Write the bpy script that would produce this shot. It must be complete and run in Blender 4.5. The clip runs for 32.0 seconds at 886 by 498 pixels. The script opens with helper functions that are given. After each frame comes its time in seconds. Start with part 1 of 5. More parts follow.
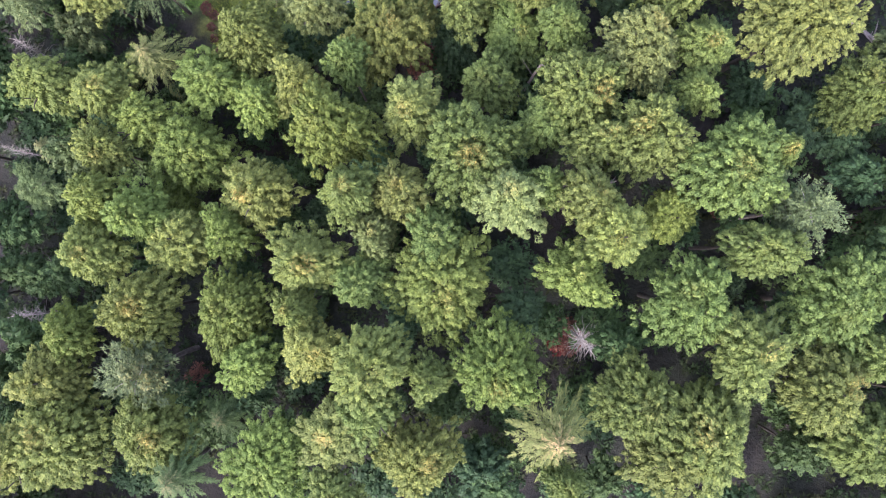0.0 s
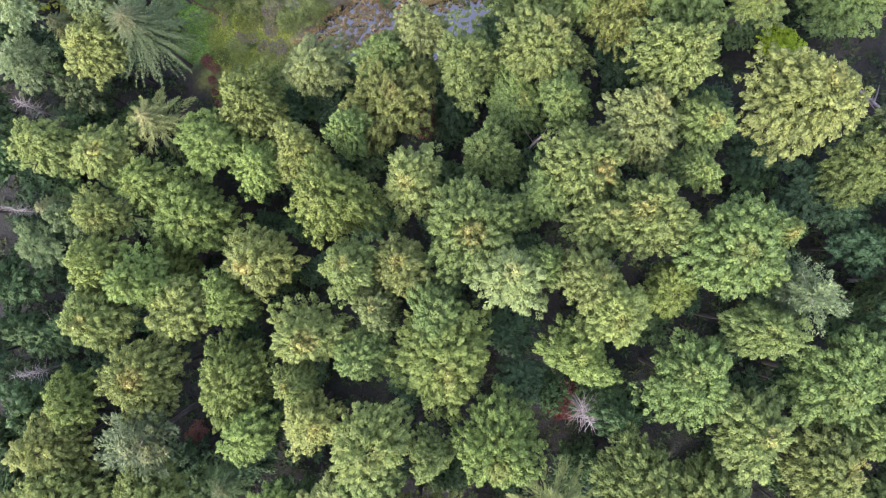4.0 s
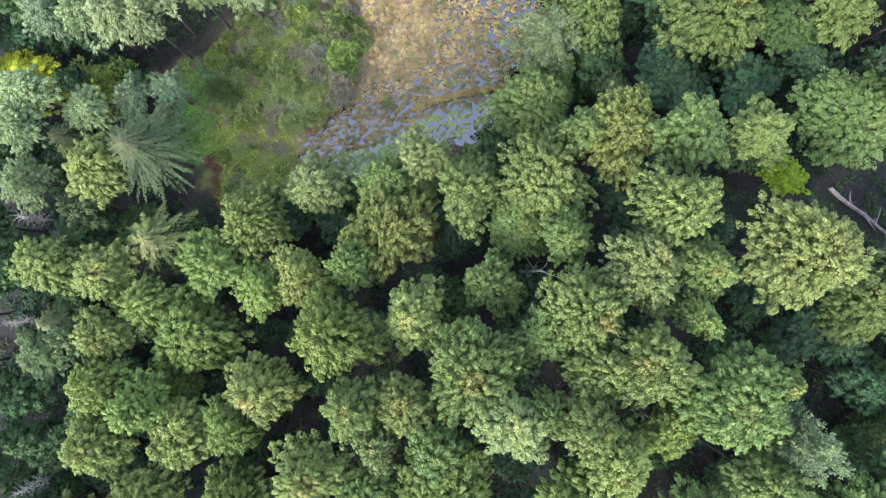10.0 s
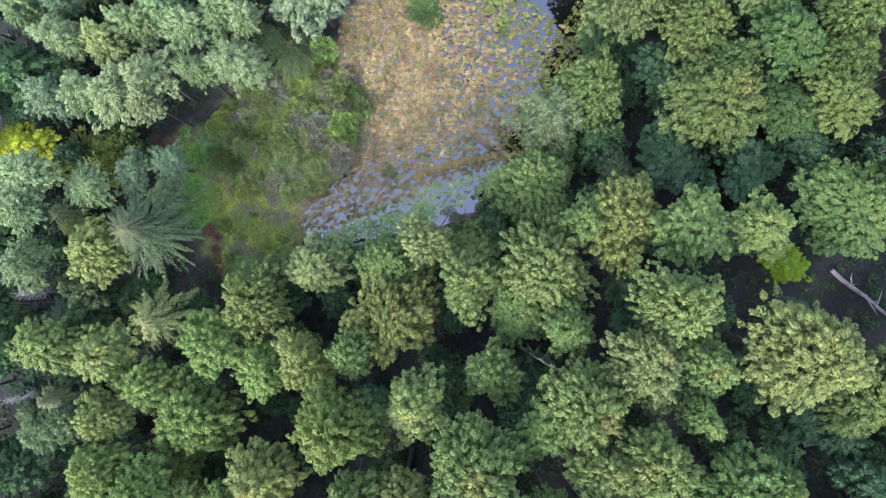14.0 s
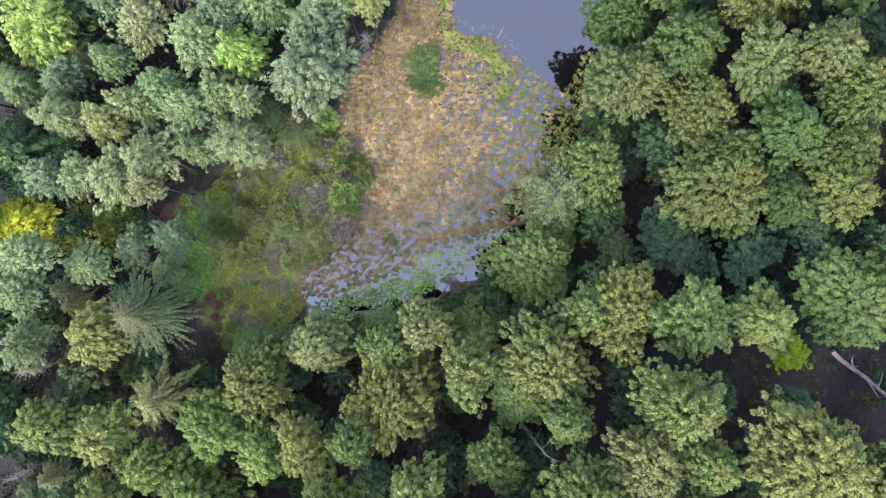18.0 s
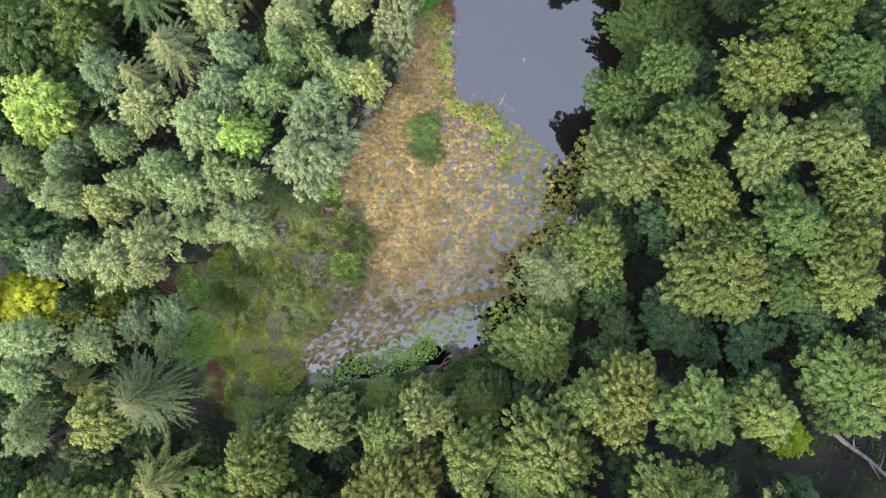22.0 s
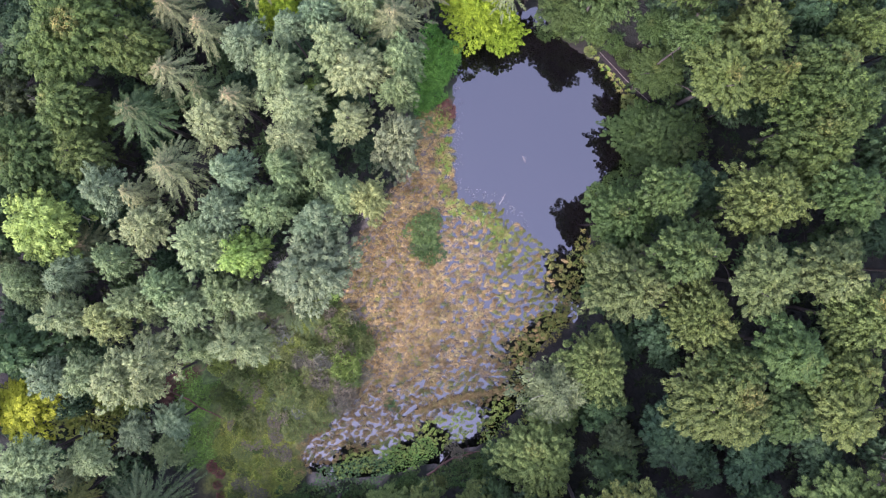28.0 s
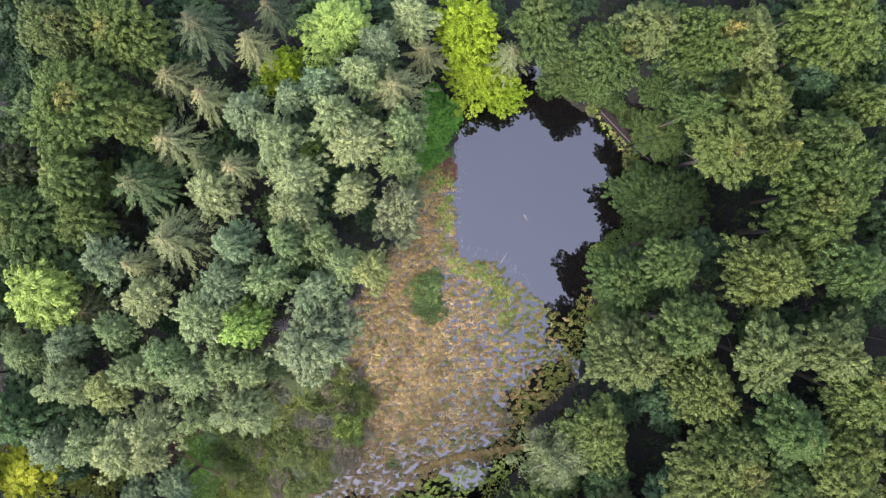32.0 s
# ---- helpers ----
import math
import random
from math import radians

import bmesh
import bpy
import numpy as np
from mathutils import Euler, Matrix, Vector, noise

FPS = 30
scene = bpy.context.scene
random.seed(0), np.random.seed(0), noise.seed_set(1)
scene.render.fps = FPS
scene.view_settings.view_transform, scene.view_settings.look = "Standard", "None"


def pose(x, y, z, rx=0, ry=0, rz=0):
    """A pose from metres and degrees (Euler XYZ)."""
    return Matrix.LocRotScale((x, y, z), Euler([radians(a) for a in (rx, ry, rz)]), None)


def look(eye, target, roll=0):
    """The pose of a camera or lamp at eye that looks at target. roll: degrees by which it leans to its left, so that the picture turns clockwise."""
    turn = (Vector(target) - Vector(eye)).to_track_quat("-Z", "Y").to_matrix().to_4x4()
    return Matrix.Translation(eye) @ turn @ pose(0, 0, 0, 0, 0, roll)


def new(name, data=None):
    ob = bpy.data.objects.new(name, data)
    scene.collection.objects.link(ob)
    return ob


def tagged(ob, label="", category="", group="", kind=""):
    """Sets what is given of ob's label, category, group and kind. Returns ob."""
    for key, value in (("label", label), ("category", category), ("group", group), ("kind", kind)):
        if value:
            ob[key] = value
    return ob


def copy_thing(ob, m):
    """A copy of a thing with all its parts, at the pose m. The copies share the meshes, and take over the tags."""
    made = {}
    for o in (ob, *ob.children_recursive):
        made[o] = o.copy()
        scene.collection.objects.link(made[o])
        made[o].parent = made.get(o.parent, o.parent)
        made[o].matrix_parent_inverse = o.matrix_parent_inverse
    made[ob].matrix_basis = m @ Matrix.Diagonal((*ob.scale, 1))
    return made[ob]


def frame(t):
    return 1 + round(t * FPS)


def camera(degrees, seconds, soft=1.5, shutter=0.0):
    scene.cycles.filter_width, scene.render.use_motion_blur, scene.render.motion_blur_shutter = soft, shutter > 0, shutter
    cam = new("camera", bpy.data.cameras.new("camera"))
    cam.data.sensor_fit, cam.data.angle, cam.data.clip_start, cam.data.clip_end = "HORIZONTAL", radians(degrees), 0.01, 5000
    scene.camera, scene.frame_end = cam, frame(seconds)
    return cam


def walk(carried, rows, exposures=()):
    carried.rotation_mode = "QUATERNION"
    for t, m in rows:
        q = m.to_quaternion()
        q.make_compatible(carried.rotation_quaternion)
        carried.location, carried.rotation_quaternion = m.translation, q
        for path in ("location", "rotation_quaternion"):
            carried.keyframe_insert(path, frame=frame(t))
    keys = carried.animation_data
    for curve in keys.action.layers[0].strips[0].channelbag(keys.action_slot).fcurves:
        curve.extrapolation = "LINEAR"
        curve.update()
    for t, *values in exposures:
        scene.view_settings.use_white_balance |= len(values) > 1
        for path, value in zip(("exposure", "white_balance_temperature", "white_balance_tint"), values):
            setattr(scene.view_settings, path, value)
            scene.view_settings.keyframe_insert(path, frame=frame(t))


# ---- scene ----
cam = camera(73.0, 32.0, soft=1.2)
METRES, EYE, TILT, LEAN, TURN = 72.0, 84.3, -90.0, 0.0, 0.0
ROWS = [
    (0.0, 0.0, 0.0, 0.0, 0.0, 0.0, -0.0),
    (0.5, -0.0, 0.0001, 0.0108, 0.02, 0.04, -0.01),
    (1.0, 0.0002, 0.0003, 0.0232, 0.02, -0.03, -0.0),
    (1.5, 0.0002, 0.0004, 0.0349, 0.01, -0.01, -0.02),
    (2.0, 0.0003, 0.0005, 0.0475, 0.0, -0.02, -0.02),
    (2.5, 0.0, 0.0005, 0.0604, 0.0, 0.0, -0.04),
    (3.0, -0.0003, 0.0006, 0.0739, 0.0, 0.01, -0.04),
    (3.5, -0.0007, 0.0006, 0.0882, 0.0, 0.02, -0.06),
    (5.5, -0.0026, 0.0006, 0.1506, -0.03, 0.02, -0.1),
    (6.0, -0.0029, 0.0006, 0.167, -0.02, 0.02, -0.12),
    (6.5, -0.0033, 0.0006, 0.183, -0.03, 0.05, -0.12),
    (7.0, -0.0036, 0.0006, 0.1993, -0.03, 0.09, -0.13),
    (7.5, -0.0035, 0.0008, 0.2161, 0.01, 0.05, -0.13),
    (8.0, -0.0039, 0.0005, 0.2322, -0.02, 0.08, -0.15),
    (8.5, -0.0041, 0.0004, 0.2485, -0.04, 0.12, -0.17),
    (9.0, -0.004, 0.0005, 0.2651, -0.03, 0.09, -0.17),
    (9.5, -0.0044, 0.0004, 0.2809, -0.04, 0.12, -0.2),
    (10.0, -0.0043, 0.0005, 0.2974, -0.02, 0.1, -0.2),
    (10.5, -0.0048, 0.0003, 0.3132, -0.02, 0.14, -0.21),
    (11.0, -0.0051, 0.0003, 0.3298, -0.02, 0.12, -0.21),
    (11.5, -0.0055, 0.0003, 0.3463, -0.02, 0.12, -0.23),
    (12.0, -0.006, 0.0002, 0.3626, -0.03, 0.14, -0.24),
    (12.5, -0.0064, 0.0003, 0.3797, -0.04, 0.09, -0.25),
    (13.0, -0.0062, 0.0003, 0.3956, -0.02, 0.14, -0.27),
    (13.5, -0.0064, 0.0004, 0.4124, -0.01, 0.12, -0.28),
    (14.0, -0.0067, 0.0003, 0.4285, -0.02, 0.17, -0.28),
    (14.5, -0.0069, 0.0003, 0.4451, -0.01, 0.17, -0.29),
    (16.5, -0.0077, 0.0002, 0.5107, -0.02, 0.2, -0.3),
    (17.0, -0.0078, 0.0002, 0.5274, -0.01, 0.2, -0.3),
    (17.5, -0.0082, 0.0001, 0.5438, -0.01, 0.22, -0.31),
    (18.0, -0.0085, 0.0001, 0.5605, -0.01, 0.21, -0.3),
    (18.5, -0.0091, -0.0001, 0.5775, -0.01, 0.17, -0.27),
    (19.0, -0.0094, -0.0003, 0.5935, -0.01, 0.2, -0.27),
    (19.5, -0.0098, -0.0003, 0.6099, -0.01, 0.21, -0.27),
    (20.0, -0.0105, -0.0006, 0.6262, -0.01, 0.22, -0.27),
    (20.5, -0.0109, -0.0007, 0.643, 0.01, 0.21, -0.26),
    (21.0, -0.0114, -0.0008, 0.6593, 0.01, 0.22, -0.26),
    (21.5, -0.0118, -0.0009, 0.676, -0.0, 0.21, -0.27),
    (22.0, -0.012, -0.0011, 0.6919, -0.01, 0.25, -0.28),
    (22.5, -0.012, -0.0012, 0.7087, -0.0, 0.21, -0.28),
    (23.0, -0.0122, -0.0014, 0.7249, -0.01, 0.2, -0.28),
    (23.5, -0.0121, -0.0015, 0.7409, -0.0, 0.22, -0.28),
    (24.0, -0.0121, -0.0017, 0.7571, 0.0, 0.21, -0.28),
    (24.5, -0.0119, -0.0018, 0.773, 0.02, 0.25, -0.29),
    (25.0, -0.0122, -0.002, 0.7895, 0.02, 0.2, -0.29),
    (25.5, -0.0123, -0.0022, 0.8054, 0.03, 0.22, -0.28),
    (27.5, -0.0145, -0.0024, 0.8696, -0.06, 0.26, -0.32),
    (28.0, -0.0147, -0.0025, 0.886, -0.06, 0.23, -0.32),
    (28.5, -0.0151, -0.0026, 0.9016, -0.06, 0.23, -0.32),
    (29.0, -0.0155, -0.0027, 0.9168, -0.06, 0.23, -0.32),
    (29.5, -0.0158, -0.0028, 0.9315, -0.05, 0.26, -0.34),
    (30.0, -0.0163, -0.0029, 0.9461, -0.06, 0.26, -0.35),
    (30.5, -0.0168, -0.0031, 0.96, -0.06, 0.27, -0.35),
    (31.0, -0.017, -0.0033, 0.9735, -0.05, 0.27, -0.34),
    (31.5, -0.0176, -0.0035, 0.9869, -0.05, 0.25, -0.34),
    (32.0, -0.0183, -0.0037, 0.9997, -0.06, 0.26, -0.35),
]
walk(cam, [(t, pose(0, 0, EYE, TILT, LEAN, TURN) @ pose(METRES * x, METRES * y, METRES * z, 90 + pitch, roll, yaw)) for t, x, y, z, yaw, pitch, roll in ROWS], exposures=[(0.0, 3.24, 5850, 26), (3.5, 3.26, 5850, 24), (6.0, 3.34, 5970, 21), (8.0, 3.29, 5860, 18), (9.5, 3.29, 5660, 12), (13.0, 3.2, 5390, 11), (14.5, 3.2, 5340, 16), (17.0, 3.15, 5480, 21), (20.0, 3.15, 6150, 13), (23.0, 3.18, 6350, 10), (25.0, 3.18, 6300, 15), (28.0, 3.03, 5650, 34), (30.0, 2.99, 5700, 31), (32.0, 2.97, 6100, 21)])

# ---- world, sun ----
world = bpy.data.worlds.new("overcast_sky")
scene.world = world
world.use_nodes = True
wn = world.node_tree
sky = wn.nodes.new("ShaderNodeTexSky")
sky.sky_type, sky.sun_disc = "NISHITA", False
sky.sun_elevation, sky.sun_rotation = radians(38), radians(212)
sky.air_density, sky.dust_density, sky.ozone_density = 1.0, 3.0, 0.6
veil = wn.nodes.new("ShaderNodeMix")
veil.data_type = "RGBA"
veil.inputs[0].default_value, veil.inputs[7].default_value = 0.5, (1.68, 1.61, 1.64, 1)
wn.links.new(sky.outputs[0], veil.inputs[6])
wn.links.new(veil.outputs[2], wn.nodes["Background"].inputs[0])
wn.nodes["Background"].inputs[1].default_value = 0.135
sun_data = bpy.data.lights.new("sun", "SUN")
sun_data.energy, sun_data.angle, sun_data.color = 0.5, radians(16), (1.0, 0.95, 0.87)
sun = new("sun", sun_data)
sun.matrix_basis = look((-44, -41, 65), (0, 30, 0))


# ---- materials ----
def material(name, rough=0.8):
    mat = bpy.data.materials.new(name)
    mat.use_nodes = True
    nt = mat.node_tree
    bsdf = nt.nodes["Principled BSDF"]
    bsdf.inputs["Roughness"].default_value = rough
    return mat, nt, bsdf


def node(nt, kind, **sets):
    n = nt.nodes.new(kind)
    for k, v in sets.items():
        n.inputs[k].default_value = v
    return n


def blend_node(nt, fac, a, b, mode="MIX"):
    n = nt.nodes.new("ShaderNodeMix")
    n.data_type, n.blend_type = "RGBA", mode
    for sock, v in ((n.inputs[0], fac), (n.inputs[6], a), (n.inputs[7], b)):
        if hasattr(v, "is_output"):
            nt.links.new(v, sock)
        else:
            sock.default_value = v
    return n.outputs[2]


def ramp(nt, src, stops):
    n = nt.nodes.new("ShaderNodeValToRGB")
    e = n.color_ramp.elements
    while len(e) < len(stops):
        e.new(0.5)
    for el, (p, c) in zip(e, stops):
        el.position, el.color = p, c
    nt.links.new(src, n.inputs[0])
    return n.outputs[0]


def grey(v):
    return (v, v, v, 1)


def noise_out(nt, scale, detail=4, coords="Object", rough=0.6):
    tc = nt.nodes.new("ShaderNodeTexCoord")
    n = node(nt, "ShaderNodeTexNoise", Scale=scale, Detail=detail, Roughness=rough)
    nt.links.new(tc.outputs[coords], n.inputs["Vector"])
    return n.outputs[0]


def leaf_material(name, tip_toplight, dry_colour, through_share=0.22):
    """Leaves: the tree's own colour, lighter new growth at the tips, clump tops lightened as if lit from above,
    withered patches.
    """
    mat, nt, bsdf = material(name, 0.55)
    info = nt.nodes.new("ShaderNodeObjectInfo")
    geo = nt.nodes.new("ShaderNodeNewGeometry")
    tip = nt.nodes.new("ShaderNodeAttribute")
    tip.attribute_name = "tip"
    dry = nt.nodes.new("ShaderNodeAttribute")
    dry.attribute_name = "dry"
    vary = ramp(nt, geo.outputs["Random Per Island"], [(0, (0.66, 0.69, 0.68, 1)), (0.5, (1, 1, 1, 1)), (1, (1.37, 1.33, 1.24, 1))])
    base = blend_node(nt, 1.0, info.outputs["Color"], vary, "MULTIPLY")
    # also lightens clump backs and crown tops, where light from above would fall
    fresh = blend_node(nt, 1.0, base, tip_toplight, "MULTIPLY")
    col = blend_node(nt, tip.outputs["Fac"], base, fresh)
    mul = nt.nodes.new("ShaderNodeMath")
    mul.operation, mul.use_clamp = "MULTIPLY", True
    nt.links.new(dry.outputs["Fac"], mul.inputs[0])
    nt.links.new(info.outputs["Alpha"], mul.inputs[1])
    wither = blend_node(nt, 1.0, dry_colour, vary, "MULTIPLY")
    col = blend_node(nt, mul.outputs[0], col, wither)
    nt.links.new(col, bsdf.inputs["Base Color"])
    bsdf.inputs["Specular IOR Level"].default_value = 0.12
    trans = nt.nodes.new("ShaderNodeBsdfTranslucent")
    nt.links.new(col, trans.inputs["Color"])
    mix = nt.nodes.new("ShaderNodeMixShader")
    mix.inputs[0].default_value = through_share
    nt.links.new(bsdf.outputs[0], mix.inputs[1])
    nt.links.new(trans.outputs[0], mix.inputs[2])
    nt.links.new(mix.outputs[0], nt.nodes["Material Output"].inputs[0])
    return mat


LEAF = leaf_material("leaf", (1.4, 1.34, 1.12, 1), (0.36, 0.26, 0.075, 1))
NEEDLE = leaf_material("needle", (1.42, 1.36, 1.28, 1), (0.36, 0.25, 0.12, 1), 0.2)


def bark_material(name, dark, light, scale=3.0):
    mat, nt, bsdf = material(name, 0.9)
    a = noise_out(nt, scale, 6)
    nt.links.new(ramp(nt, a, [(0.3, dark), (0.7, light)]), bsdf.inputs["Base Color"])
    bump = node(nt, "ShaderNodeBump", Strength=0.6, Distance=0.05)
    nt.links.new(noise_out(nt, scale * 4, 5), bump.inputs["Height"])
    nt.links.new(bump.outputs[0], bsdf.inputs["Normal"])
    return mat


BARK = bark_material("bark", (0.025, 0.02, 0.016, 1), (0.07, 0.058, 0.048, 1))
DEADWOOD = bark_material("dead_wood", (0.17, 0.15, 0.13, 1), (0.37, 0.335, 0.3, 1))
LOGWOOD = bark_material("weathered_log", (0.1, 0.08, 0.07, 1), (0.27, 0.23, 0.21, 1), 2.0)
REDLOG = bark_material("rotten_wood", (0.07, 0.035, 0.025, 1), (0.2, 0.11, 0.08, 1))

SOIL, nt, bsdf = material("forest_soil", 0.95)
zone = nt.nodes.new("ShaderNodeAttribute")
zone.attribute_name = "soil"
fine = ramp(nt, noise_out(nt, 2.2, 8), [(0.25, grey(0.45)), (0.5, grey(1.0)), (0.8, (1.7, 1.6, 1.4, 1))])
broad = ramp(nt, noise_out(nt, 0.25, 5), [(0.3, grey(0.7)), (0.7, (1.25, 1.2, 1.1, 1))])
nt.links.new(blend_node(nt, 1.0, blend_node(nt, 1.0, zone.outputs["Color"], fine, "MULTIPLY"), broad, "MULTIPLY"), bsdf.inputs["Base Color"])
bump = node(nt, "ShaderNodeBump", Strength=1.0, Distance=0.15)
nt.links.new(noise_out(nt, 3.0, 8), bump.inputs["Height"])
nt.links.new(bump.outputs[0], bsdf.inputs["Normal"])

WATER, nt, bsdf = material("pond_water", 0.03)
murk = ramp(nt, noise_out(nt, 0.12, 5), [(0.3, (0.003, 0.003, 0.0035, 1)), (0.7, (0.006, 0.005, 0.005, 1))])
nt.links.new(murk, bsdf.inputs["Base Color"])
bsdf.inputs["IOR"].default_value = 2.15
bump = node(nt, "ShaderNodeBump", Strength=0.03, Distance=0.02)
nt.links.new(noise_out(nt, 1.5, 3), bump.inputs["Height"])
nt.links.new(bump.outputs[0], bsdf.inputs["Normal"])


def plant_material(name, colours, rough=0.8):
    """Small plants in one sheet of many: the colour differs from piece to piece."""
    mat, nt, bsdf = material(name, rough)
    geo = nt.nodes.new("ShaderNodeNewGeometry")
    tone = nt.nodes.new("ShaderNodeAttribute")
    tone.attribute_name = "tone"
    n = len(colours) - 1
    c = ramp(nt, tone.outputs["Fac"], [(i / n, (*k, 1)) for i, k in enumerate(colours)])
    blade = ramp(nt, geo.outputs["Random Per Island"], [(0, grey(0.65)), (1, grey(1.4))])
    c = blend_node(nt, 1.0, c, blade, "MULTIPLY")
    patch = ramp(nt, noise_out(nt, 0.35, 4), [(0.3, grey(0.62)), (0.7, grey(1.3))])
    nt.links.new(blend_node(nt, 1.0, c, patch, "MULTIPLY"), bsdf.inputs["Base Color"])
    bsdf.inputs["Specular IOR Level"].default_value = 0.2
    return mat


STRAW = plant_material("straw", [(0.19, 0.125, 0.045), (0.28, 0.195, 0.075), (0.36, 0.26, 0.11), (0.23, 0.2, 0.06), (0.33, 0.22, 0.09)])
LITTER = plant_material("straw_litter", [(0.15, 0.11, 0.055), (0.22, 0.16, 0.08), (0.28, 0.21, 0.11), (0.16, 0.14, 0.06)])
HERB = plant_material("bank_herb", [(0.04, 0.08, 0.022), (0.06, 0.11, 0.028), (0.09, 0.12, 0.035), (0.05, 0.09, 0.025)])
PAD = plant_material("lily_pad", [(0.09, 0.17, 0.03), (0.16, 0.26, 0.045), (0.22, 0.32, 0.06), (0.12, 0.21, 0.035)], 0.45)
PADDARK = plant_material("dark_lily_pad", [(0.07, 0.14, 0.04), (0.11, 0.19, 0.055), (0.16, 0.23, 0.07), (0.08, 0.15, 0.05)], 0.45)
PADGOLD = plant_material("golden_lily_pad", [(0.1, 0.17, 0.025), (0.15, 0.2, 0.03), (0.19, 0.18, 0.035), (0.09, 0.15, 0.028)], 0.45)
SEDGE = plant_material("sedge", [(0.13, 0.15, 0.034), (0.19, 0.18, 0.042), (0.12, 0.155, 0.034), (0.22, 0.17, 0.06)])
LILY = plant_material("lily", [(0.2, 0.27, 0.045), (0.27, 0.35, 0.06), (0.33, 0.38, 0.08), (0.2, 0.22, 0.045)], 0.5)
GRASS = plant_material("grass", [(0.11, 0.21, 0.035), (0.16, 0.28, 0.045), (0.13, 0.24, 0.045)])
SHOREGREEN = plant_material("shore_grass", [(0.07, 0.2, 0.03), (0.11, 0.28, 0.04), (0.09, 0.23, 0.04)])
MOSSY = plant_material("mossy_grass", [(0.22, 0.28, 0.04), (0.31, 0.36, 0.05), (0.2, 0.27, 0.04), (0.27, 0.26, 0.06)])
RIMGREEN = plant_material("rim_sedge", [(0.12, 0.21, 0.03), (0.19, 0.25, 0.04), (0.24, 0.2, 0.075), (0.15, 0.24, 0.035)])
BANKGREEN = plant_material("bank_herbs", [(0.08, 0.12, 0.022), (0.12, 0.14, 0.03), (0.16, 0.14, 0.04), (0.09, 0.13, 0.025)])
RAIL = bark_material("weathered_rail", (0.09, 0.075, 0.065, 1), (0.2, 0.17, 0.15, 1), 5)
PLANK = bark_material("weathered_plank", (0.014, 0.009, 0.01, 1), (0.036, 0.025, 0.026, 1), 5)

TINTS = {
    "green": (0.078, 0.125, 0.037), "bright": (0.112, 0.165, 0.035), "yellow": (0.138, 0.162, 0.043),
    "olive": (0.114, 0.14, 0.043), "pale": (0.138, 0.162, 0.066), "blue": (0.06, 0.095, 0.044),
    # deep_*: darker copies that put the dimness of some stands into leaf colour
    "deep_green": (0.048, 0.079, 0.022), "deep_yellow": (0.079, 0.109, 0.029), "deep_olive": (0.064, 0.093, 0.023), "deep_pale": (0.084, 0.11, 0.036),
    "fresh": (0.085, 0.2, 0.032), "lime": (0.215, 0.31, 0.07), "vivid": (0.15, 0.225, 0.012), "sulphur": (0.28, 0.3, 0.02),
    "yolive": (0.14, 0.175, 0.035), "grey": (0.145, 0.175, 0.085), "bare": (0.096, 0.122, 0.052), "brown": (0.12, 0.112, 0.074),
    "ash": (0.13, 0.138, 0.1), "crimson": (0.08, 0.018, 0.016), "bark": (0.3, 0.28, 0.25), "dark": (0.05, 0.075, 0.03), "russet": (0.12, 0.06, 0.045),
}
PINES = {"green": (0.142, 0.195, 0.072), "blue": (0.13, 0.184, 0.086), "pale": (0.182, 0.226, 0.09), "yellow": (0.188, 0.23, 0.074)}
# Darker copies of the tints: canopy shade is put into young trees' leaf colour
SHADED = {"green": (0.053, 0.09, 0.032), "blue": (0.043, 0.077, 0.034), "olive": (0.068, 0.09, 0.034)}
WORDS = {
    "green": "mid-green", "bright": "fresh bright-green", "yellow": "yellowish-green", "olive": "olive-green", "pale": "pale grey-green",
    "blue": "dark bluish-green", "fresh": "fresh saturated green", "lime": "light lime-green", "vivid": "vivid yellow-green", "sulphur": "sulphur-yellow", "yolive": "yellow-olive",
    "grey": "silvery grey-green", "bare": "thin half-bare pale", "brown": "brown twiggy", "bark": "bare grey", "dark": "dark green rounded", "ash": "ash-grey twiggy", "crimson": "dark red", "deep_green": "deep green", "deep_yellow": "deep yellowish-green", "deep_olive": "deep olive-green", "deep_pale": "dull grey-green", "russet": "reddish-brown",
}


# ---- ground ----
def smooth(a, b, x):
    t = np.clip((x - a) / (b - a), 0, 1)
    return t * t * (3 - 2 * t)


WET = [(11.8, 98.6), (16.6, 93.1), (21.4, 90.3), (24.6, 85.5), (26.2, 83.9), (25.8, 75.9), (22.2, 71.1), (19.9, 67.1),
       (19.1, 59.1), (17.5, 53.9), (13.2, 50.3), (10.4, 47.1), (11.2, 44.7), (8.4, 40.8), (4.5, 37.2), (-0.3, 34.4), (-7.5, 33.5),
       (-11.4, 33.1), (-12.2, 34.1), (-6.7, 37.5), (-1.9, 41.9), (0.4, 45.5), (3.6, 50.3), (5.6, 53.5), (6.8, 59.1), (6.7, 63.1),
       (7.5, 67.0), (5.9, 69.8), (0.3, 70.6), (0.1, 78.2), (0.3, 85.4), (0.6, 90.2), (2.6, 94.2), (8.2, 97.4)]
REEDS = [(-22.2, 33.5), (-19.8, 38.6), (-12.3, 45.0), (-11.7, 50.2), (-15.5, 58.2), (-14.0, 63.0), (-7.7, 71.8), (-4.1, 76.6), (-1.7, 83.8),
         (0.3, 80.6), (0.3, 70.6), (5.9, 69.8), (7.1, 67.0), (8.7, 61.5), (16.3, 59.1), (16.7, 53.9), (10.4, 49.5), (9.8, 43.8),
         (-2.3, 39.3), (-10.2, 34.8), (-17.0, 32.4)]
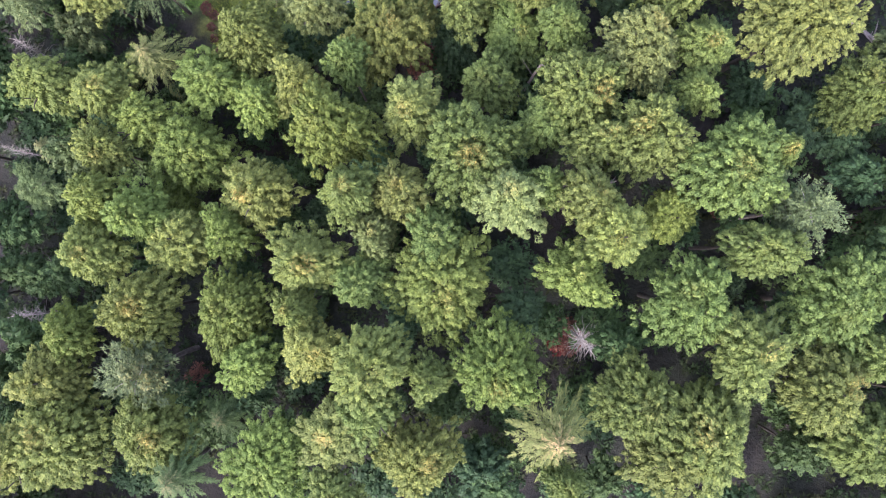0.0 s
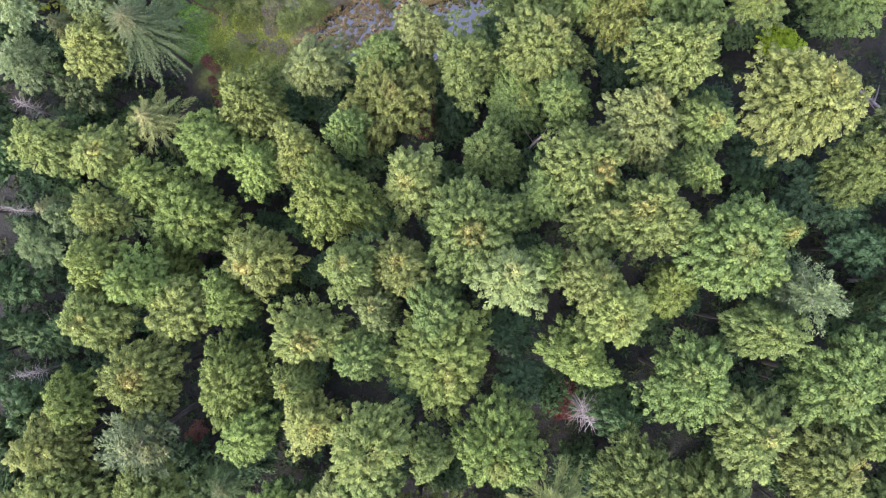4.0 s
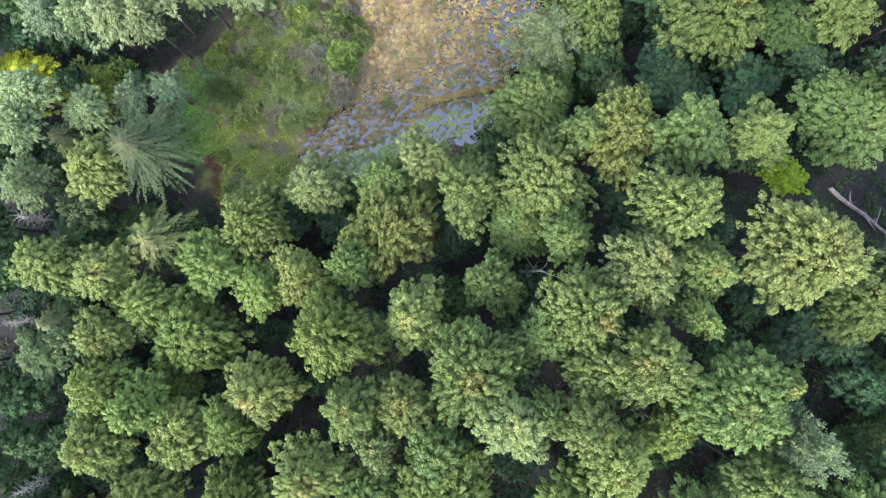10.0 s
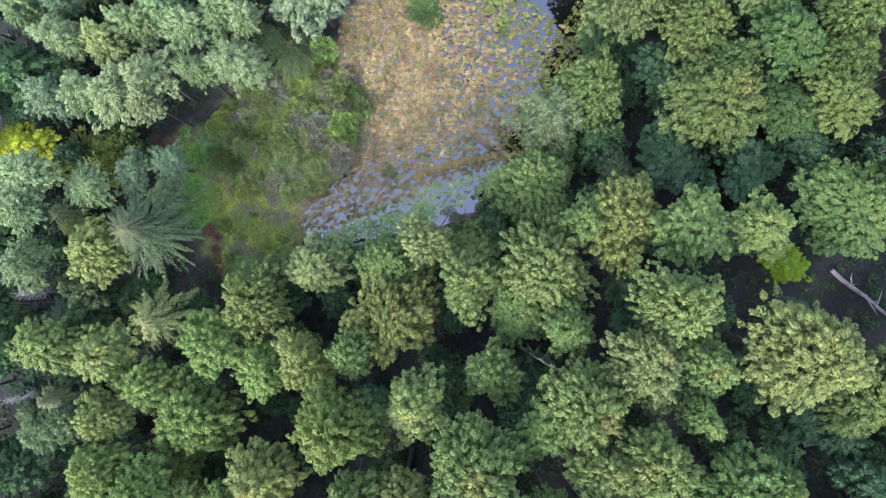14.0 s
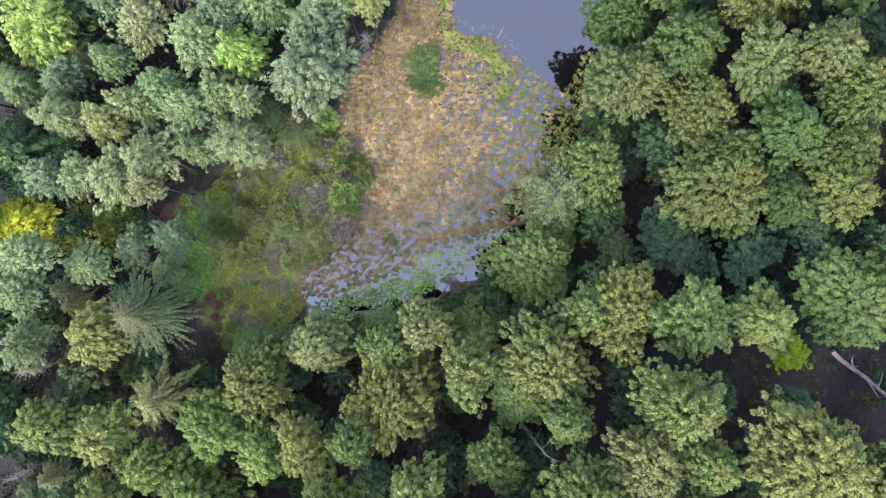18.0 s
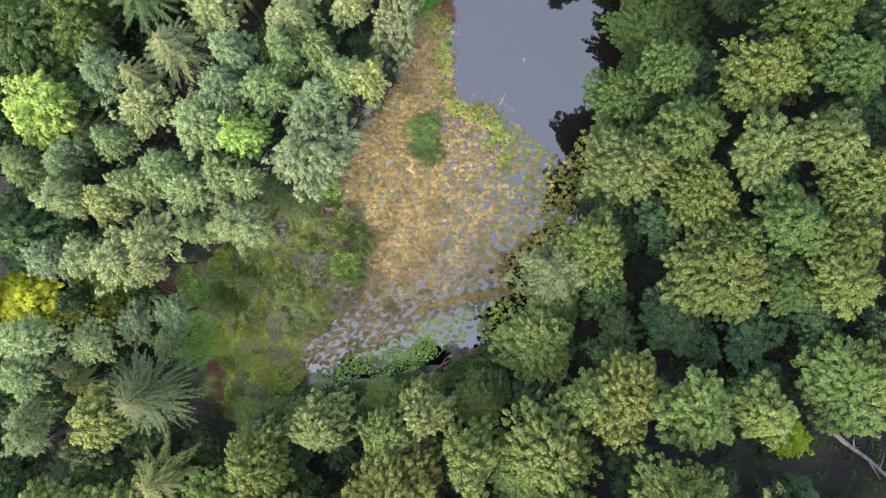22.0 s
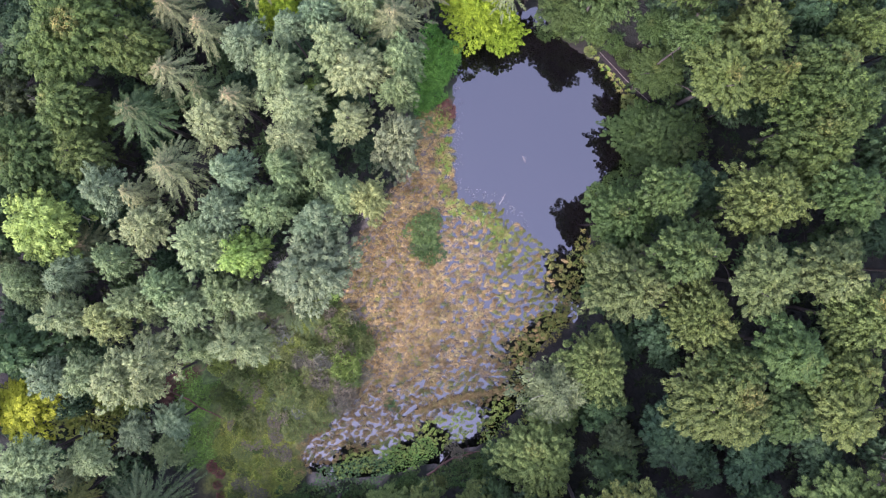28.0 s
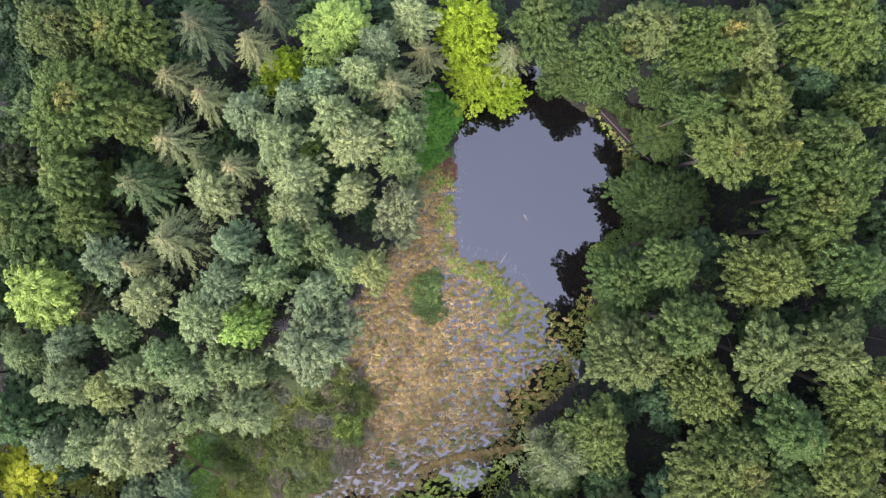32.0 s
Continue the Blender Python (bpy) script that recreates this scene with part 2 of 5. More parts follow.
MARSH = [(-22.3, 33.0), (-20.5, 37.5), (-13.2, 44.0), (-12.6, 50.2), (-15.8, 57.5), (-15.0, 62.5), (-10.0, 69.5), (-6.6, 75.5), (-4.0, 83.8), (0.3, 84.0), (0.8, 71.0), (6.4, 70.6), (8.6, 68.2),
         (17.0, 62.0), (17.0, 54.5), (11.0, 49.0), (11.4, 44.5), (4.5, 37.0), (-2.0, 34.0), (-8.4, 31.8), (-16.0, 30.6)]
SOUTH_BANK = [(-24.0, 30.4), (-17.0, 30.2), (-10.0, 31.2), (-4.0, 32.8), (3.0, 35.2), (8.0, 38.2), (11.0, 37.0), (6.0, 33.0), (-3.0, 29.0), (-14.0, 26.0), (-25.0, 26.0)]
MEADOW = [(-37.8, 46.9), (-35.4, 48.0), (-32.6, 45.6), (-33.2, 40.3), (-32.0, 33.6), (-36.0, 33.2), (-38.2, 38.0)]
MOSS = [(-32.2, 40.6), (-20.2, 40.6), (-21.0, 34.3), (-22.5, 29.5), (-28.1, 26.3), (-32.1, 30.2)]
THICKET = [(-32.2, 50.1), (-28.3, 54.9), (-18.7, 58.1), (-14.7, 56.6), (-11.5, 50.2), (-12.3, 44.6), (-18.6, 39.8), (-31.4, 39.0)]
SHORE = [(-0.1, 91.6), (-2.4, 81.2), (-4.8, 80.4), (-5.2, 87.6), (-3.3, 92.4)]
REDBROWN = [(-41.8, 46.1), (-39.4, 46.9), (-35.8, 47.7), (-36.2, 45.3), (-38.5, 42.9), (-40.9, 43.3)]


def inside(poly, x, y):
    hit = np.zeros(np.shape(x), bool)
    for (ax, ay), (bx, by) in zip(poly, poly[1:] + poly[:1]):
        cross = (ay > y) != (by > y)
        hit ^= cross & (x < (bx - ax) * (y - ay) / ((by - ay) or 1e-9) + ax)
    return hit


def edge_distance(poly, x, y):
    best = np.full(np.shape(x), 1e9)
    for (ax, ay), (bx, by) in zip(poly, poly[1:] + poly[:1]):
        dx, dy = bx - ax, by - ay
        t = np.clip(((x - ax) * dx + (y - ay) * dy) / (dx * dx + dy * dy + 1e-9), 0, 1)
        best = np.minimum(best, np.hypot(x - ax - t * dx, y - ay - t * dy))
    return best


def ripple(x, y, s, seed=0.0):
    return np.sin(x * s + seed) * np.cos(y * s * 1.3 + seed * 2) + 0.5 * np.sin(x * s * 2.3 - y * s * 1.9 + seed * 3)


def ground_z(x, y):
    x, y = np.asarray(x, float), np.asarray(y, float)
    rise = 13 * smooth(-8, 32, 0.7 * (x - 5) - 0.7 * (y - 38))
    signed = edge_distance(WET, x, y) * np.where(inside(WET, x, y), -1, 1) + 0.25 * ripple(x, y, 1.7) + 1.2 * ripple(x, y, 0.55, 2.0) * smooth(-26, -20, -np.hypot(x + 1, y - 58))
    rise = rise * smooth(0, 9, signed)
    bank = np.where(signed > 0, 0.45 * smooth(0, 4, signed) + 0.03, -0.7 * smooth(0, 2.0, -signed))
    z = rise + bank + 0.2 * ripple(x, y, 0.31) * smooth(2, 10, signed)
    marsh = edge_distance(MARSH, x, y) * np.where(inside(MARSH, x, y), 1, -1) + 0.3 * ripple(x, y, 1.1)
    flooded = smooth(-0.6, 1.4, marsh) * np.clip(smooth(-8, 1, x) + 1 - smooth(43, 50, y), 0.3, 1)
    return z * (1 - flooded) + np.minimum(z, -0.12) * flooded


def height_at(x, y):
    return float(ground_z(np.array([x]), np.array([y]))[0])


def grid_mesh(name, xs, ys):
    gx, gy = np.meshgrid(xs, ys)
    gz = ground_z(gx.ravel(), gy.ravel())
    co = np.column_stack([gx.ravel(), gy.ravel(), gz])
    nx, ny = len(xs), len(ys)
    i = (np.arange(ny - 1)[:, None] * nx + np.arange(nx - 1)[None, :]).ravel()
    return quads_mesh(name, co, np.column_stack([i, i + 1, i + nx + 1, i + nx]))


def quads_mesh(name, co, quads):
    me = bpy.data.meshes.new(name)
    me.vertices.add(len(co))
    me.vertices.foreach_set("co", np.ascontiguousarray(co, dtype=np.float32).ravel())
    me.loops.add(quads.size)
    me.loops.foreach_set("vertex_index", np.ascontiguousarray(quads, dtype=np.int32).ravel())
    me.polygons.add(len(quads))
    me.polygons.foreach_set("loop_start", np.arange(0, quads.size, quads.shape[1], dtype=np.int32))
    me.update(calc_edges=True)
    me.validate()
    return me


far = np.array([100, 140, 220, 400, 800, 1600, 3000.0])
xs = np.concatenate([-far[::-1], np.arange(-72, 72.1, 0.8), far])
ys = np.concatenate([30 - far[::-1], np.arange(-52, 130.1, 0.8), 40 + far])
ground_mesh = grid_mesh("ground", xs, ys)
gx, gy = (a.ravel() for a in np.meshgrid(xs, ys))
jx, jy = gx + 1.1 * ripple(gx, gy, 0.8, 1.0), gy + 1.1 * ripple(gx, gy, 0.9, 2.0)
# Forest soil set darker than humus: the canopy's shade is put into its colour
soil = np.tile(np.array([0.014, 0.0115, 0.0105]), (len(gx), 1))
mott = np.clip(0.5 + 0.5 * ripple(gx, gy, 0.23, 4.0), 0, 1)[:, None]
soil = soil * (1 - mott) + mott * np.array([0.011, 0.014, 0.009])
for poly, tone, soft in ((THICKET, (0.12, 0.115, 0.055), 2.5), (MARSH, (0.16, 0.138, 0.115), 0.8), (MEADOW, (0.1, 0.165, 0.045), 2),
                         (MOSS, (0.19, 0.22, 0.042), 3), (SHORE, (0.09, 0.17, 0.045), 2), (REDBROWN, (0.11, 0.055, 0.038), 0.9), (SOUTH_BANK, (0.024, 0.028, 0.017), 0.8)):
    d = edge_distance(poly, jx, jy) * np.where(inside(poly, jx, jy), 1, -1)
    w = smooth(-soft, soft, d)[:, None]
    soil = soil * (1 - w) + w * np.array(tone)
wet_d = edge_distance(WET, gx, gy) * np.where(inside(WET, gx, gy), 1, -1)
w = smooth(-0.3, 1.2, wet_d)[:, None]
soil = soil * (1 - w) + w * np.array([0.028, 0.024, 0.023])
attr = ground_mesh.attributes.new("soil", "FLOAT_COLOR", "POINT")
attr.data.foreach_set("color", np.column_stack([soil, np.ones(len(soil))]).astype(np.float32).ravel())
ground_mesh.materials.append(SOIL)
ground_mesh.polygons.foreach_set("use_smooth", np.ones(len(ground_mesh.polygons), bool))
ground = tagged(new("ground", ground_mesh), "dark brown forest floor with a grassy clearing and a pond hollow", "ground", kind="structure")

bm = bmesh.new()
bmesh.ops.create_grid(bm, x_segments=20, y_segments=30, size=1)
for v in bm.verts:
    v.co = (v.co.x * 32 + 4, v.co.y * 36 + 66, -0.02)
water_mesh = bpy.data.meshes.new("water")
bm.to_mesh(water_mesh)
bm.free()
water_mesh.materials.append(WATER)
water = tagged(new("water", water_mesh), "still grey pond water that mirrors the overcast sky", "pond", kind="structure")


# ---- plants: geometry ----
rng = np.random.default_rng(7)


def unit(v):
    return v / np.maximum(np.linalg.norm(v, axis=-1, keepdims=True), 1e-9)


def leaf_mesh(name, centre, along, normal, length, width, mat, tip=None, dry=None, curl=0.12, tone=None):
    """One small pointed leaf or twig for every centre."""
    n = len(centre)
    along = unit(along)
    side = unit(np.cross(normal, along))
    up = np.cross(along, side)
    length, width = np.broadcast_to(length, n)[:, None], np.broadcast_to(width, n)[:, None]
    co = np.empty((n, 3, 3))
    co[:, 0] = centre - along * length * 0.45 + side * width * 0.5
    co[:, 1] = centre + along * length * 0.6 - up * length * curl
    co[:, 2] = centre - along * length * 0.45 - side * width * 0.5
    me = quads_mesh(name, co.reshape(-1, 3), np.arange(3 * n).reshape(n, 3))
    for key, values in (("tip", tip), ("dry", dry), ("tone", tone)):
        if values is not None:
            a = me.attributes.new(key, "FLOAT", "FACE")
            a.data.foreach_set("value", np.asarray(values, dtype=np.float32))
    me.materials.append(mat)
    return me


def tube_mesh(name, path, radii, mat, sides=7):
    path, radii = np.asarray(path, float), np.asarray(radii, float)
    axis = unit(np.gradient(path, axis=0))
    ref = np.where(np.abs(axis[:, 2:3]) > 0.9, np.array([[1.0, 0, 0]]), np.array([[0, 0, 1.0]]))
    a = unit(np.cross(axis, ref))
    b = np.cross(axis, a)
    ang = np.linspace(0, 2 * np.pi, sides, endpoint=False)
    co = path[:, None] + radii[:, None, None] * (np.cos(ang)[None, :, None] * a[:, None] + np.sin(ang)[None, :, None] * b[:, None])
    k = len(path)
    quads = [[i * sides + j, i * sides + (j + 1) % sides, (i + 1) * sides + (j + 1) % sides, (i + 1) * sides + j] for i in range(k - 1) for j in range(sides)]
    me = quads_mesh(name, co.reshape(-1, 3), np.array(quads))
    me.polygons.foreach_set("use_smooth", np.ones(len(me.polygons), bool))
    me.materials.append(mat)
    return me


def part(name, me, parent, label=""):
    ob = new(name, me)
    ob.parent = parent
    return tagged(ob, label) if label else ob


def dome(n, lowest, r):
    """Directions spread evenly over a dome."""
    i = np.arange(n) + 0.5
    z = 1 - (1 - lowest) * i / n
    phi = i * 2.399963 + r.uniform(0, 6)
    s = np.sqrt(np.maximum(0, 1 - z * z))
    return unit(np.column_stack([s * np.cos(phi), s * np.sin(phi), z]) + r.normal(0, 0.09, (n, 3)))


def lobed(d, r, count, depth):
    """A lumpy radius: bulges round a few random axes."""
    axes = unit(r.normal(0, 1, (count, 3)) * np.array([1, 1, 0.6]) + np.array([0, 0, 0.25]))
    return 1 - depth + depth * 1.25 * np.max(np.clip(d @ axes.T, 0, 1) ** 5, axis=1)


def spray_crown(name, r, R, H, deep, sprays, per, length, leaf, mat, lowest=-0.35, spread=0.45, lump=0.32, lobes=9, fill=0.25):
    """A broad crown of fan-shaped leafy sprays laid over each other like shingles."""
    d = dome(sprays, lowest, r)
    rad = lobed(d, r, lobes, lump) * r.uniform(0.86, 1.06, sprays)
    base = d * rad[:, None] * np.array([R, R, deep]) + np.array([0, 0, H - deep])
    out = unit(d * np.array([1, 1, 0.5]) + np.array([0, 0, 0.12]) + r.normal(0, 0.22, (sprays, 3)))
    side = unit(np.cross(out, np.array([0, 0, 1.0]) + r.normal(0, 0.2, (sprays, 3))))
    lift = np.cross(side, out)
    size = length * r.uniform(0.7, 1.3, sprays)
    s = np.sqrt(r.uniform(0.02, 1, (sprays, per)))
    w = r.uniform(-1, 1, (sprays, per)) * (0.35 + spread * np.sin(s * 2.6))
    k = r.normal(0, 0.09, (sprays, per)) - 0.28 * s ** 2 - 0.2 * w ** 2
    sz = size[:, None, None]
    c = base[:, None] + sz * ((s - 0.6)[..., None] * out[:, None] + w[..., None] * side[:, None] + k[..., None] * lift[:, None])
    along = out[:, None] + w[..., None] * 0.9 * side[:, None] + r.normal(0, 0.3, c.shape)
    nor = lift[:, None] + 0.35 * d[:, None] + r.normal(0, 0.22, c.shape)
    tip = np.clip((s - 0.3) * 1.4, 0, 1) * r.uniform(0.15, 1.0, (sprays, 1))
    c, along, nor, tip = c.reshape(-1, 3), along.reshape(-1, 3), nor.reshape(-1, 3), tip.ravel()
    m = int(len(c) * fill)
    dd = dome(m, lowest, r)
    inner = dd * (lobed(dd, r, lobes, 0.2) * r.uniform(0.45, 0.85, m))[:, None] * np.array([R, R, deep]) + np.array([0, 0, H - deep])
    c = np.vstack([c, inner])
    along = np.vstack([along, dd + r.normal(0, 0.6, (m, 3))])
    nor = np.vstack([nor, np.array([0, 0, 1.0]) + r.normal(0, 0.5, (m, 3))])
    tip = np.concatenate([tip, np.zeros(m)])
    spot = unit(np.array([r.normal(0, 0.35), r.normal(0, 0.35), 0.9])) * np.array([R, R, deep]) + np.array([0, 0, H - deep])
    dist = np.linalg.norm((c - spot) * np.array([1, 1, 0.6]), axis=1) / R
    dry = np.clip(1.25 - dist * 2.6, 0, 1) * (r.uniform(0, 1, len(c)) < 0.75)
    sizes = leaf * r.uniform(0.7, 1.35, len(c))
    return leaf_mesh(name, c, along, nor, sizes, sizes * 0.72, mat, tip, dry)


def puff_crown(name, r, R, H, deep, puffs, per, puff, leaf, mat, lowest=-0.25, lump=0.3, lobes=8, fill=0.25, slim=0.8):
    """A dense crown of many small leaf puffs with crevices between them."""
    d = dome(puffs, lowest, r)
    mid = np.array([0, 0, H - deep])
    axes = unit(r.normal(0, 1, (lobes, 3)) * np.array([1, 1, 0.6]) + np.array([0, 0, 0.3]))

    def bulge(v):
        return 1 - lump + lump * 1.3 * np.max(np.clip(v @ axes.T, 0, 1) ** 6, axis=1)

    rad = bulge(d) * r.uniform(0.9, 1.05, puffs)
    base = d * rad[:, None] * np.array([R - 0.6 * puff, R - 0.6 * puff, deep - 0.5 * puff]) + mid
    up = unit(d * np.array([0.8, 0.8, 0.6]) + np.array([0, 0, 0.75]) + r.normal(0, 0.12, (puffs, 3)))
    out = unit(d * np.array([1, 1, 0.15]) + r.normal(0, 0.15, (puffs, 3)))
    size = puff * r.uniform(0.6, 1.35, puffs)
    q = unit(r.normal(0, 1, (puffs, per, 3)) + 0.95 * up[:, None])
    shell = r.uniform(0.8, 1.08, (puffs, per, 1))
    c = base[:, None] + size[:, None, None] * shell * (q + 0.55 * np.sum(q * out[:, None], axis=-1, keepdims=True) * out[:, None])
    rise = np.sum(q * up[:, None], axis=-1)
    along = q - up[:, None] * rise[..., None] + 0.5 * out[:, None] + r.normal(0, 0.35, c.shape)
    nor = q + 0.25 * up[:, None] + r.normal(0, 0.25, c.shape)
    # puff tops painted lighter than their sides, as if lit from above
    tip = np.clip(rise * 0.9 + 0.15, 0, 1) * r.uniform(0.2, 1.0, (puffs, 1))
    c, along, nor, tip = c.reshape(-1, 3), along.reshape(-1, 3), nor.reshape(-1, 3), tip.ravel()
    m = int(len(c) * fill)
    dd = dome(m, lowest, r)
    inner = dd * (bulge(dd) * r.uniform(0.45, 0.86, m))[:, None] * np.array([R, R, deep]) + mid
    c = np.vstack([c, inner])
    along = np.vstack([along, dd + r.normal(0, 0.6, (m, 3))])
    nor = np.vstack([nor, dd + np.array([0, 0, 0.5]) + r.normal(0, 0.4, (m, 3))])
    tip = np.concatenate([tip, np.zeros(m)])
    spot = unit(np.array([r.normal(0, 0.3), r.normal(0, 0.3), 0.9])) * np.array([R, R, deep]) + mid
    dist = np.linalg.norm((c - spot) * np.array([1, 1, 0.6]), axis=1) / R
    dry = np.clip(1.2 - dist * 2.3, 0, 1) * (r.uniform(0, 1, len(c)) < 0.6)
    sizes = leaf * r.uniform(0.7, 1.35, len(c))
    sizes[-m:] *= 1.7
    return leaf_mesh(name, c, along, nor, sizes, sizes * slim, mat, tip, dry, 0.1)


def clump_crown(name, r, R, H, deep, clumps, per, clump, leaf, mat, lowest=-0.12, lobes=7, lump=0.28, cone=0.18, slim=0.9, fill=0.16, droop=0.25, loose=0.2):
    """A crown of rounded leafy clumps set over a dome like scales, each lit on its back, with deep crevices between."""
    d = dome(clumps, lowest, r)
    mid = np.array([0, 0, H - deep])
    axes = unit(r.normal(0, 1, (lobes, 3)) * np.array([1, 1, 0.5]) + np.array([0, 0, 0.2]))
    waves = [(n, k * r.uniform(0.5, 1.2), r.uniform(0, 6.28)) for n, k in ((2, 0.13), (3, 0.12), (5, 0.1), (8, 0.06))]
    tilt = np.array([r.normal(0, 0.1) * R, r.normal(0, 0.1) * R, 0])

    def shape(v):
        swell = 1 - lump + lump * 1.3 * np.max(np.clip(v @ axes.T, 0, 1) ** 5, axis=1)
        narrow = 1 - cone * np.clip(v[:, 2], 0, 1) * np.hypot(v[:, 0], v[:, 1]) * 2
        phi = np.arctan2(v[:, 1], v[:, 0])
        wavy = 1 + np.hypot(v[:, 0], v[:, 1]) * sum(k * np.sin(n * phi + p) for n, k, p in waves)
        return v * np.stack([swell * narrow * wavy, swell * narrow * wavy, swell], axis=1) * np.array([R - 0.7 * clump, R - 0.7 * clump, deep - 0.5 * clump]) + mid + tilt * v[:, 2:3]

    base = mid + (shape(d) - mid) * r.uniform(0.8, 1.1, clumps)[:, None]
    flat = unit(d * np.array([1, 1, 0.0]) + r.normal(0, 0.12, (clumps, 3)) * np.array([1, 1, 0]))
    steep = 1 - np.clip(d[:, 2:3], 0, 1)
    out = unit(flat + np.array([0, 0, 1.0]) * (0.25 - (0.25 + droop) * steep) + r.normal(0, 0.16, (clumps, 3)))
    side = unit(np.cross(np.array([0, 0, 1.0]), out))
    lift = np.cross(out, side)
    size = clump * r.uniform(0.62, 1.32, clumps)[:, None, None]
    q = unit(r.normal(0, 1, (clumps, per, 3)) + np.array([0.3, 0, 0.6]))
    shell = r.uniform(0.86, 1.05, (clumps, per, 1))
    a, w, l = (q[..., i:i + 1] for i in range(3))
    o, si, li = out[:, None], side[:, None], lift[:, None]
    taper = 1 - 0.3 * a
    c = base[:, None] + size * shell * (1.2 * a * o + 0.9 * taper * w * si + 0.72 * l * li)
    along = (a + 0.7) * o + 0.8 * w * si - 0.25 * li + r.normal(0, 0.3, c.shape)
    nor = a * o + w * si + (l + 0.35) * li + r.normal(0, loose, c.shape)
    # clump backs and crown top lighter: light from above put into leaf colour
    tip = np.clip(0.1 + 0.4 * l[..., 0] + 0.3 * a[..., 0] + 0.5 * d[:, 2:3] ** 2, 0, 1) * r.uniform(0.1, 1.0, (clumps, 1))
    c, along, nor, tip = c.reshape(-1, 3), along.reshape(-1, 3), nor.reshape(-1, 3), tip.ravel()
    m = int(len(c) * fill)
    dd = dome(m, lowest, r)
    inner = mid + (shape(dd) - mid) * r.uniform(0.5, 0.82, m)[:, None]
    c = np.vstack([c, inner])
    along = np.vstack([along, dd + r.normal(0, 0.6, (m, 3))])
    nor = np.vstack([nor, dd + np.array([0, 0, 0.6]) + r.normal(0, 0.3, (m, 3))])
    tip = np.concatenate([tip, np.zeros(m)])
    spot = unit(np.array([r.normal(0, 0.22), r.normal(0, 0.22), 0.95])) * np.array([R, R, deep]) + mid
    dist = np.linalg.norm((c - spot) * np.array([1, 1, 0.6]), axis=1) / R
    dry = np.clip(1.2 - dist * 3.2, 0, 1) * (r.uniform(0, 1, len(c)) < 0.6)
    sizes = leaf * r.uniform(0.7, 1.35, len(c))
    sizes[-m:] *= 2.2
    return leaf_mesh(name, c, along, nor, sizes, sizes * slim, mat, tip, dry, 0.08)


def bough_crown(name, r, R, H, deep, boughs, clumps, per, clump, leaf, slim, mat, rise=0.55, point=0.55, ragged=0.25, fill=0.2, flat=0.6, reach_in=0.5):
    """A tapering crown: boughs climb from the stem in a spiral, each ending in a row of leafy clumps."""
    f = ((np.arange(boughs) + 0.5) / boughs) ** 0.9
    phi = np.arange(boughs) * 2.399963 + r.normal(0, 0.25, boughs)
    lobe = 1 + 0.14 * np.sin(2 * phi + r.uniform(0, 6)) + 0.1 * np.sin(3 * phi + r.uniform(0, 6))
    reach = R * (0.1 + 0.9 * f ** point) * lobe * r.uniform(1 - ragged, 1 + 0.3 * ragged, boughs)
    out = np.column_stack([np.cos(phi), np.sin(phi), np.zeros(boughs)])
    climb = rise * r.uniform(0.6, 1.3, boughs) * (1.25 - 0.6 * f)
    ztip = H - deep * f + r.normal(0, 0.05 * deep, boughs)
    s = np.linspace(reach_in, 1.0, clumps)[None, :] + r.uniform(-0.07, 0.07, (boughs, clumps))
    s[:, -1] = 1.0
    side = np.column_stack([-np.sin(phi), np.cos(phi), np.zeros(boughs)])
    p = out[:, None] * ((reach - 0.6 * clump)[:, None] * s)[..., None]
    p = p + side[:, None] * (r.normal(0, 0.16, (boughs, clumps)) * reach[:, None])[..., None]
    p[..., 2] += ztip[:, None] - (climb * reach)[:, None] * (1 - s) + r.normal(0, 0.12, (boughs, clumps))
    axis = unit(out + np.array([0, 0, 1.0]) * (0.5 * climb)[:, None] + r.normal(0, 0.25, (boughs, 3)))
    across = unit(np.cross(np.array([0, 0, 1.0]), axis))
    lift = np.cross(axis, across)
    size = clump * r.uniform(0.65, 1.3, (boughs, clumps, 1, 1))
    q = unit(r.normal(0, 1, (boughs, clumps, per, 3)) + np.array([0.35, 0, 0.75]))
    shell = r.uniform(0.7, 1.06, (boughs, clumps, per, 1))
    a, w, l = (q[..., i:i + 1] for i in range(3))
    ax, ac, li = axis[:, None, None], across[:, None, None], lift[:, None, None]
    c = p[:, :, None] + size * shell * (1.25 * a * ax + 0.8 * w * ac + flat * l * li)
    along = (a + 0.5) * ax + w * 0.9 * ac + 0.15 * l * li + r.normal(0, 0.42, c.shape)
    nor = 0.5 * (a * ax + w * ac) + (l + 0.5) * li + r.normal(0, 0.22, c.shape)
    # upper boughs and clump backs painted lighter, the way daylight would reach them
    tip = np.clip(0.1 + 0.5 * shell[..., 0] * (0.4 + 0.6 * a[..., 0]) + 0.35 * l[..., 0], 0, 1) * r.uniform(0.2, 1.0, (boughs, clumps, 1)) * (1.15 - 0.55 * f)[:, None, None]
    c, along, nor, tip = c.reshape(-1, 3), along.reshape(-1, 3), nor.reshape(-1, 3), tip.ravel()
    m = int(len(c) * fill)
    g = r.uniform(0.1, 1, m)
    psi = r.uniform(0, 6.283, m)
    rad = R * (0.1 + 0.9 * g ** point) * r.uniform(0.2, 0.72, m)
    c = np.vstack([c, np.column_stack([np.cos(psi) * rad, np.sin(psi) * rad, H - deep * g - 0.25 * deep + 0 * g])])
    along = np.vstack([along, np.column_stack([np.cos(psi), np.sin(psi), 0.2 + 0 * psi]) + r.normal(0, 0.5, (m, 3))])
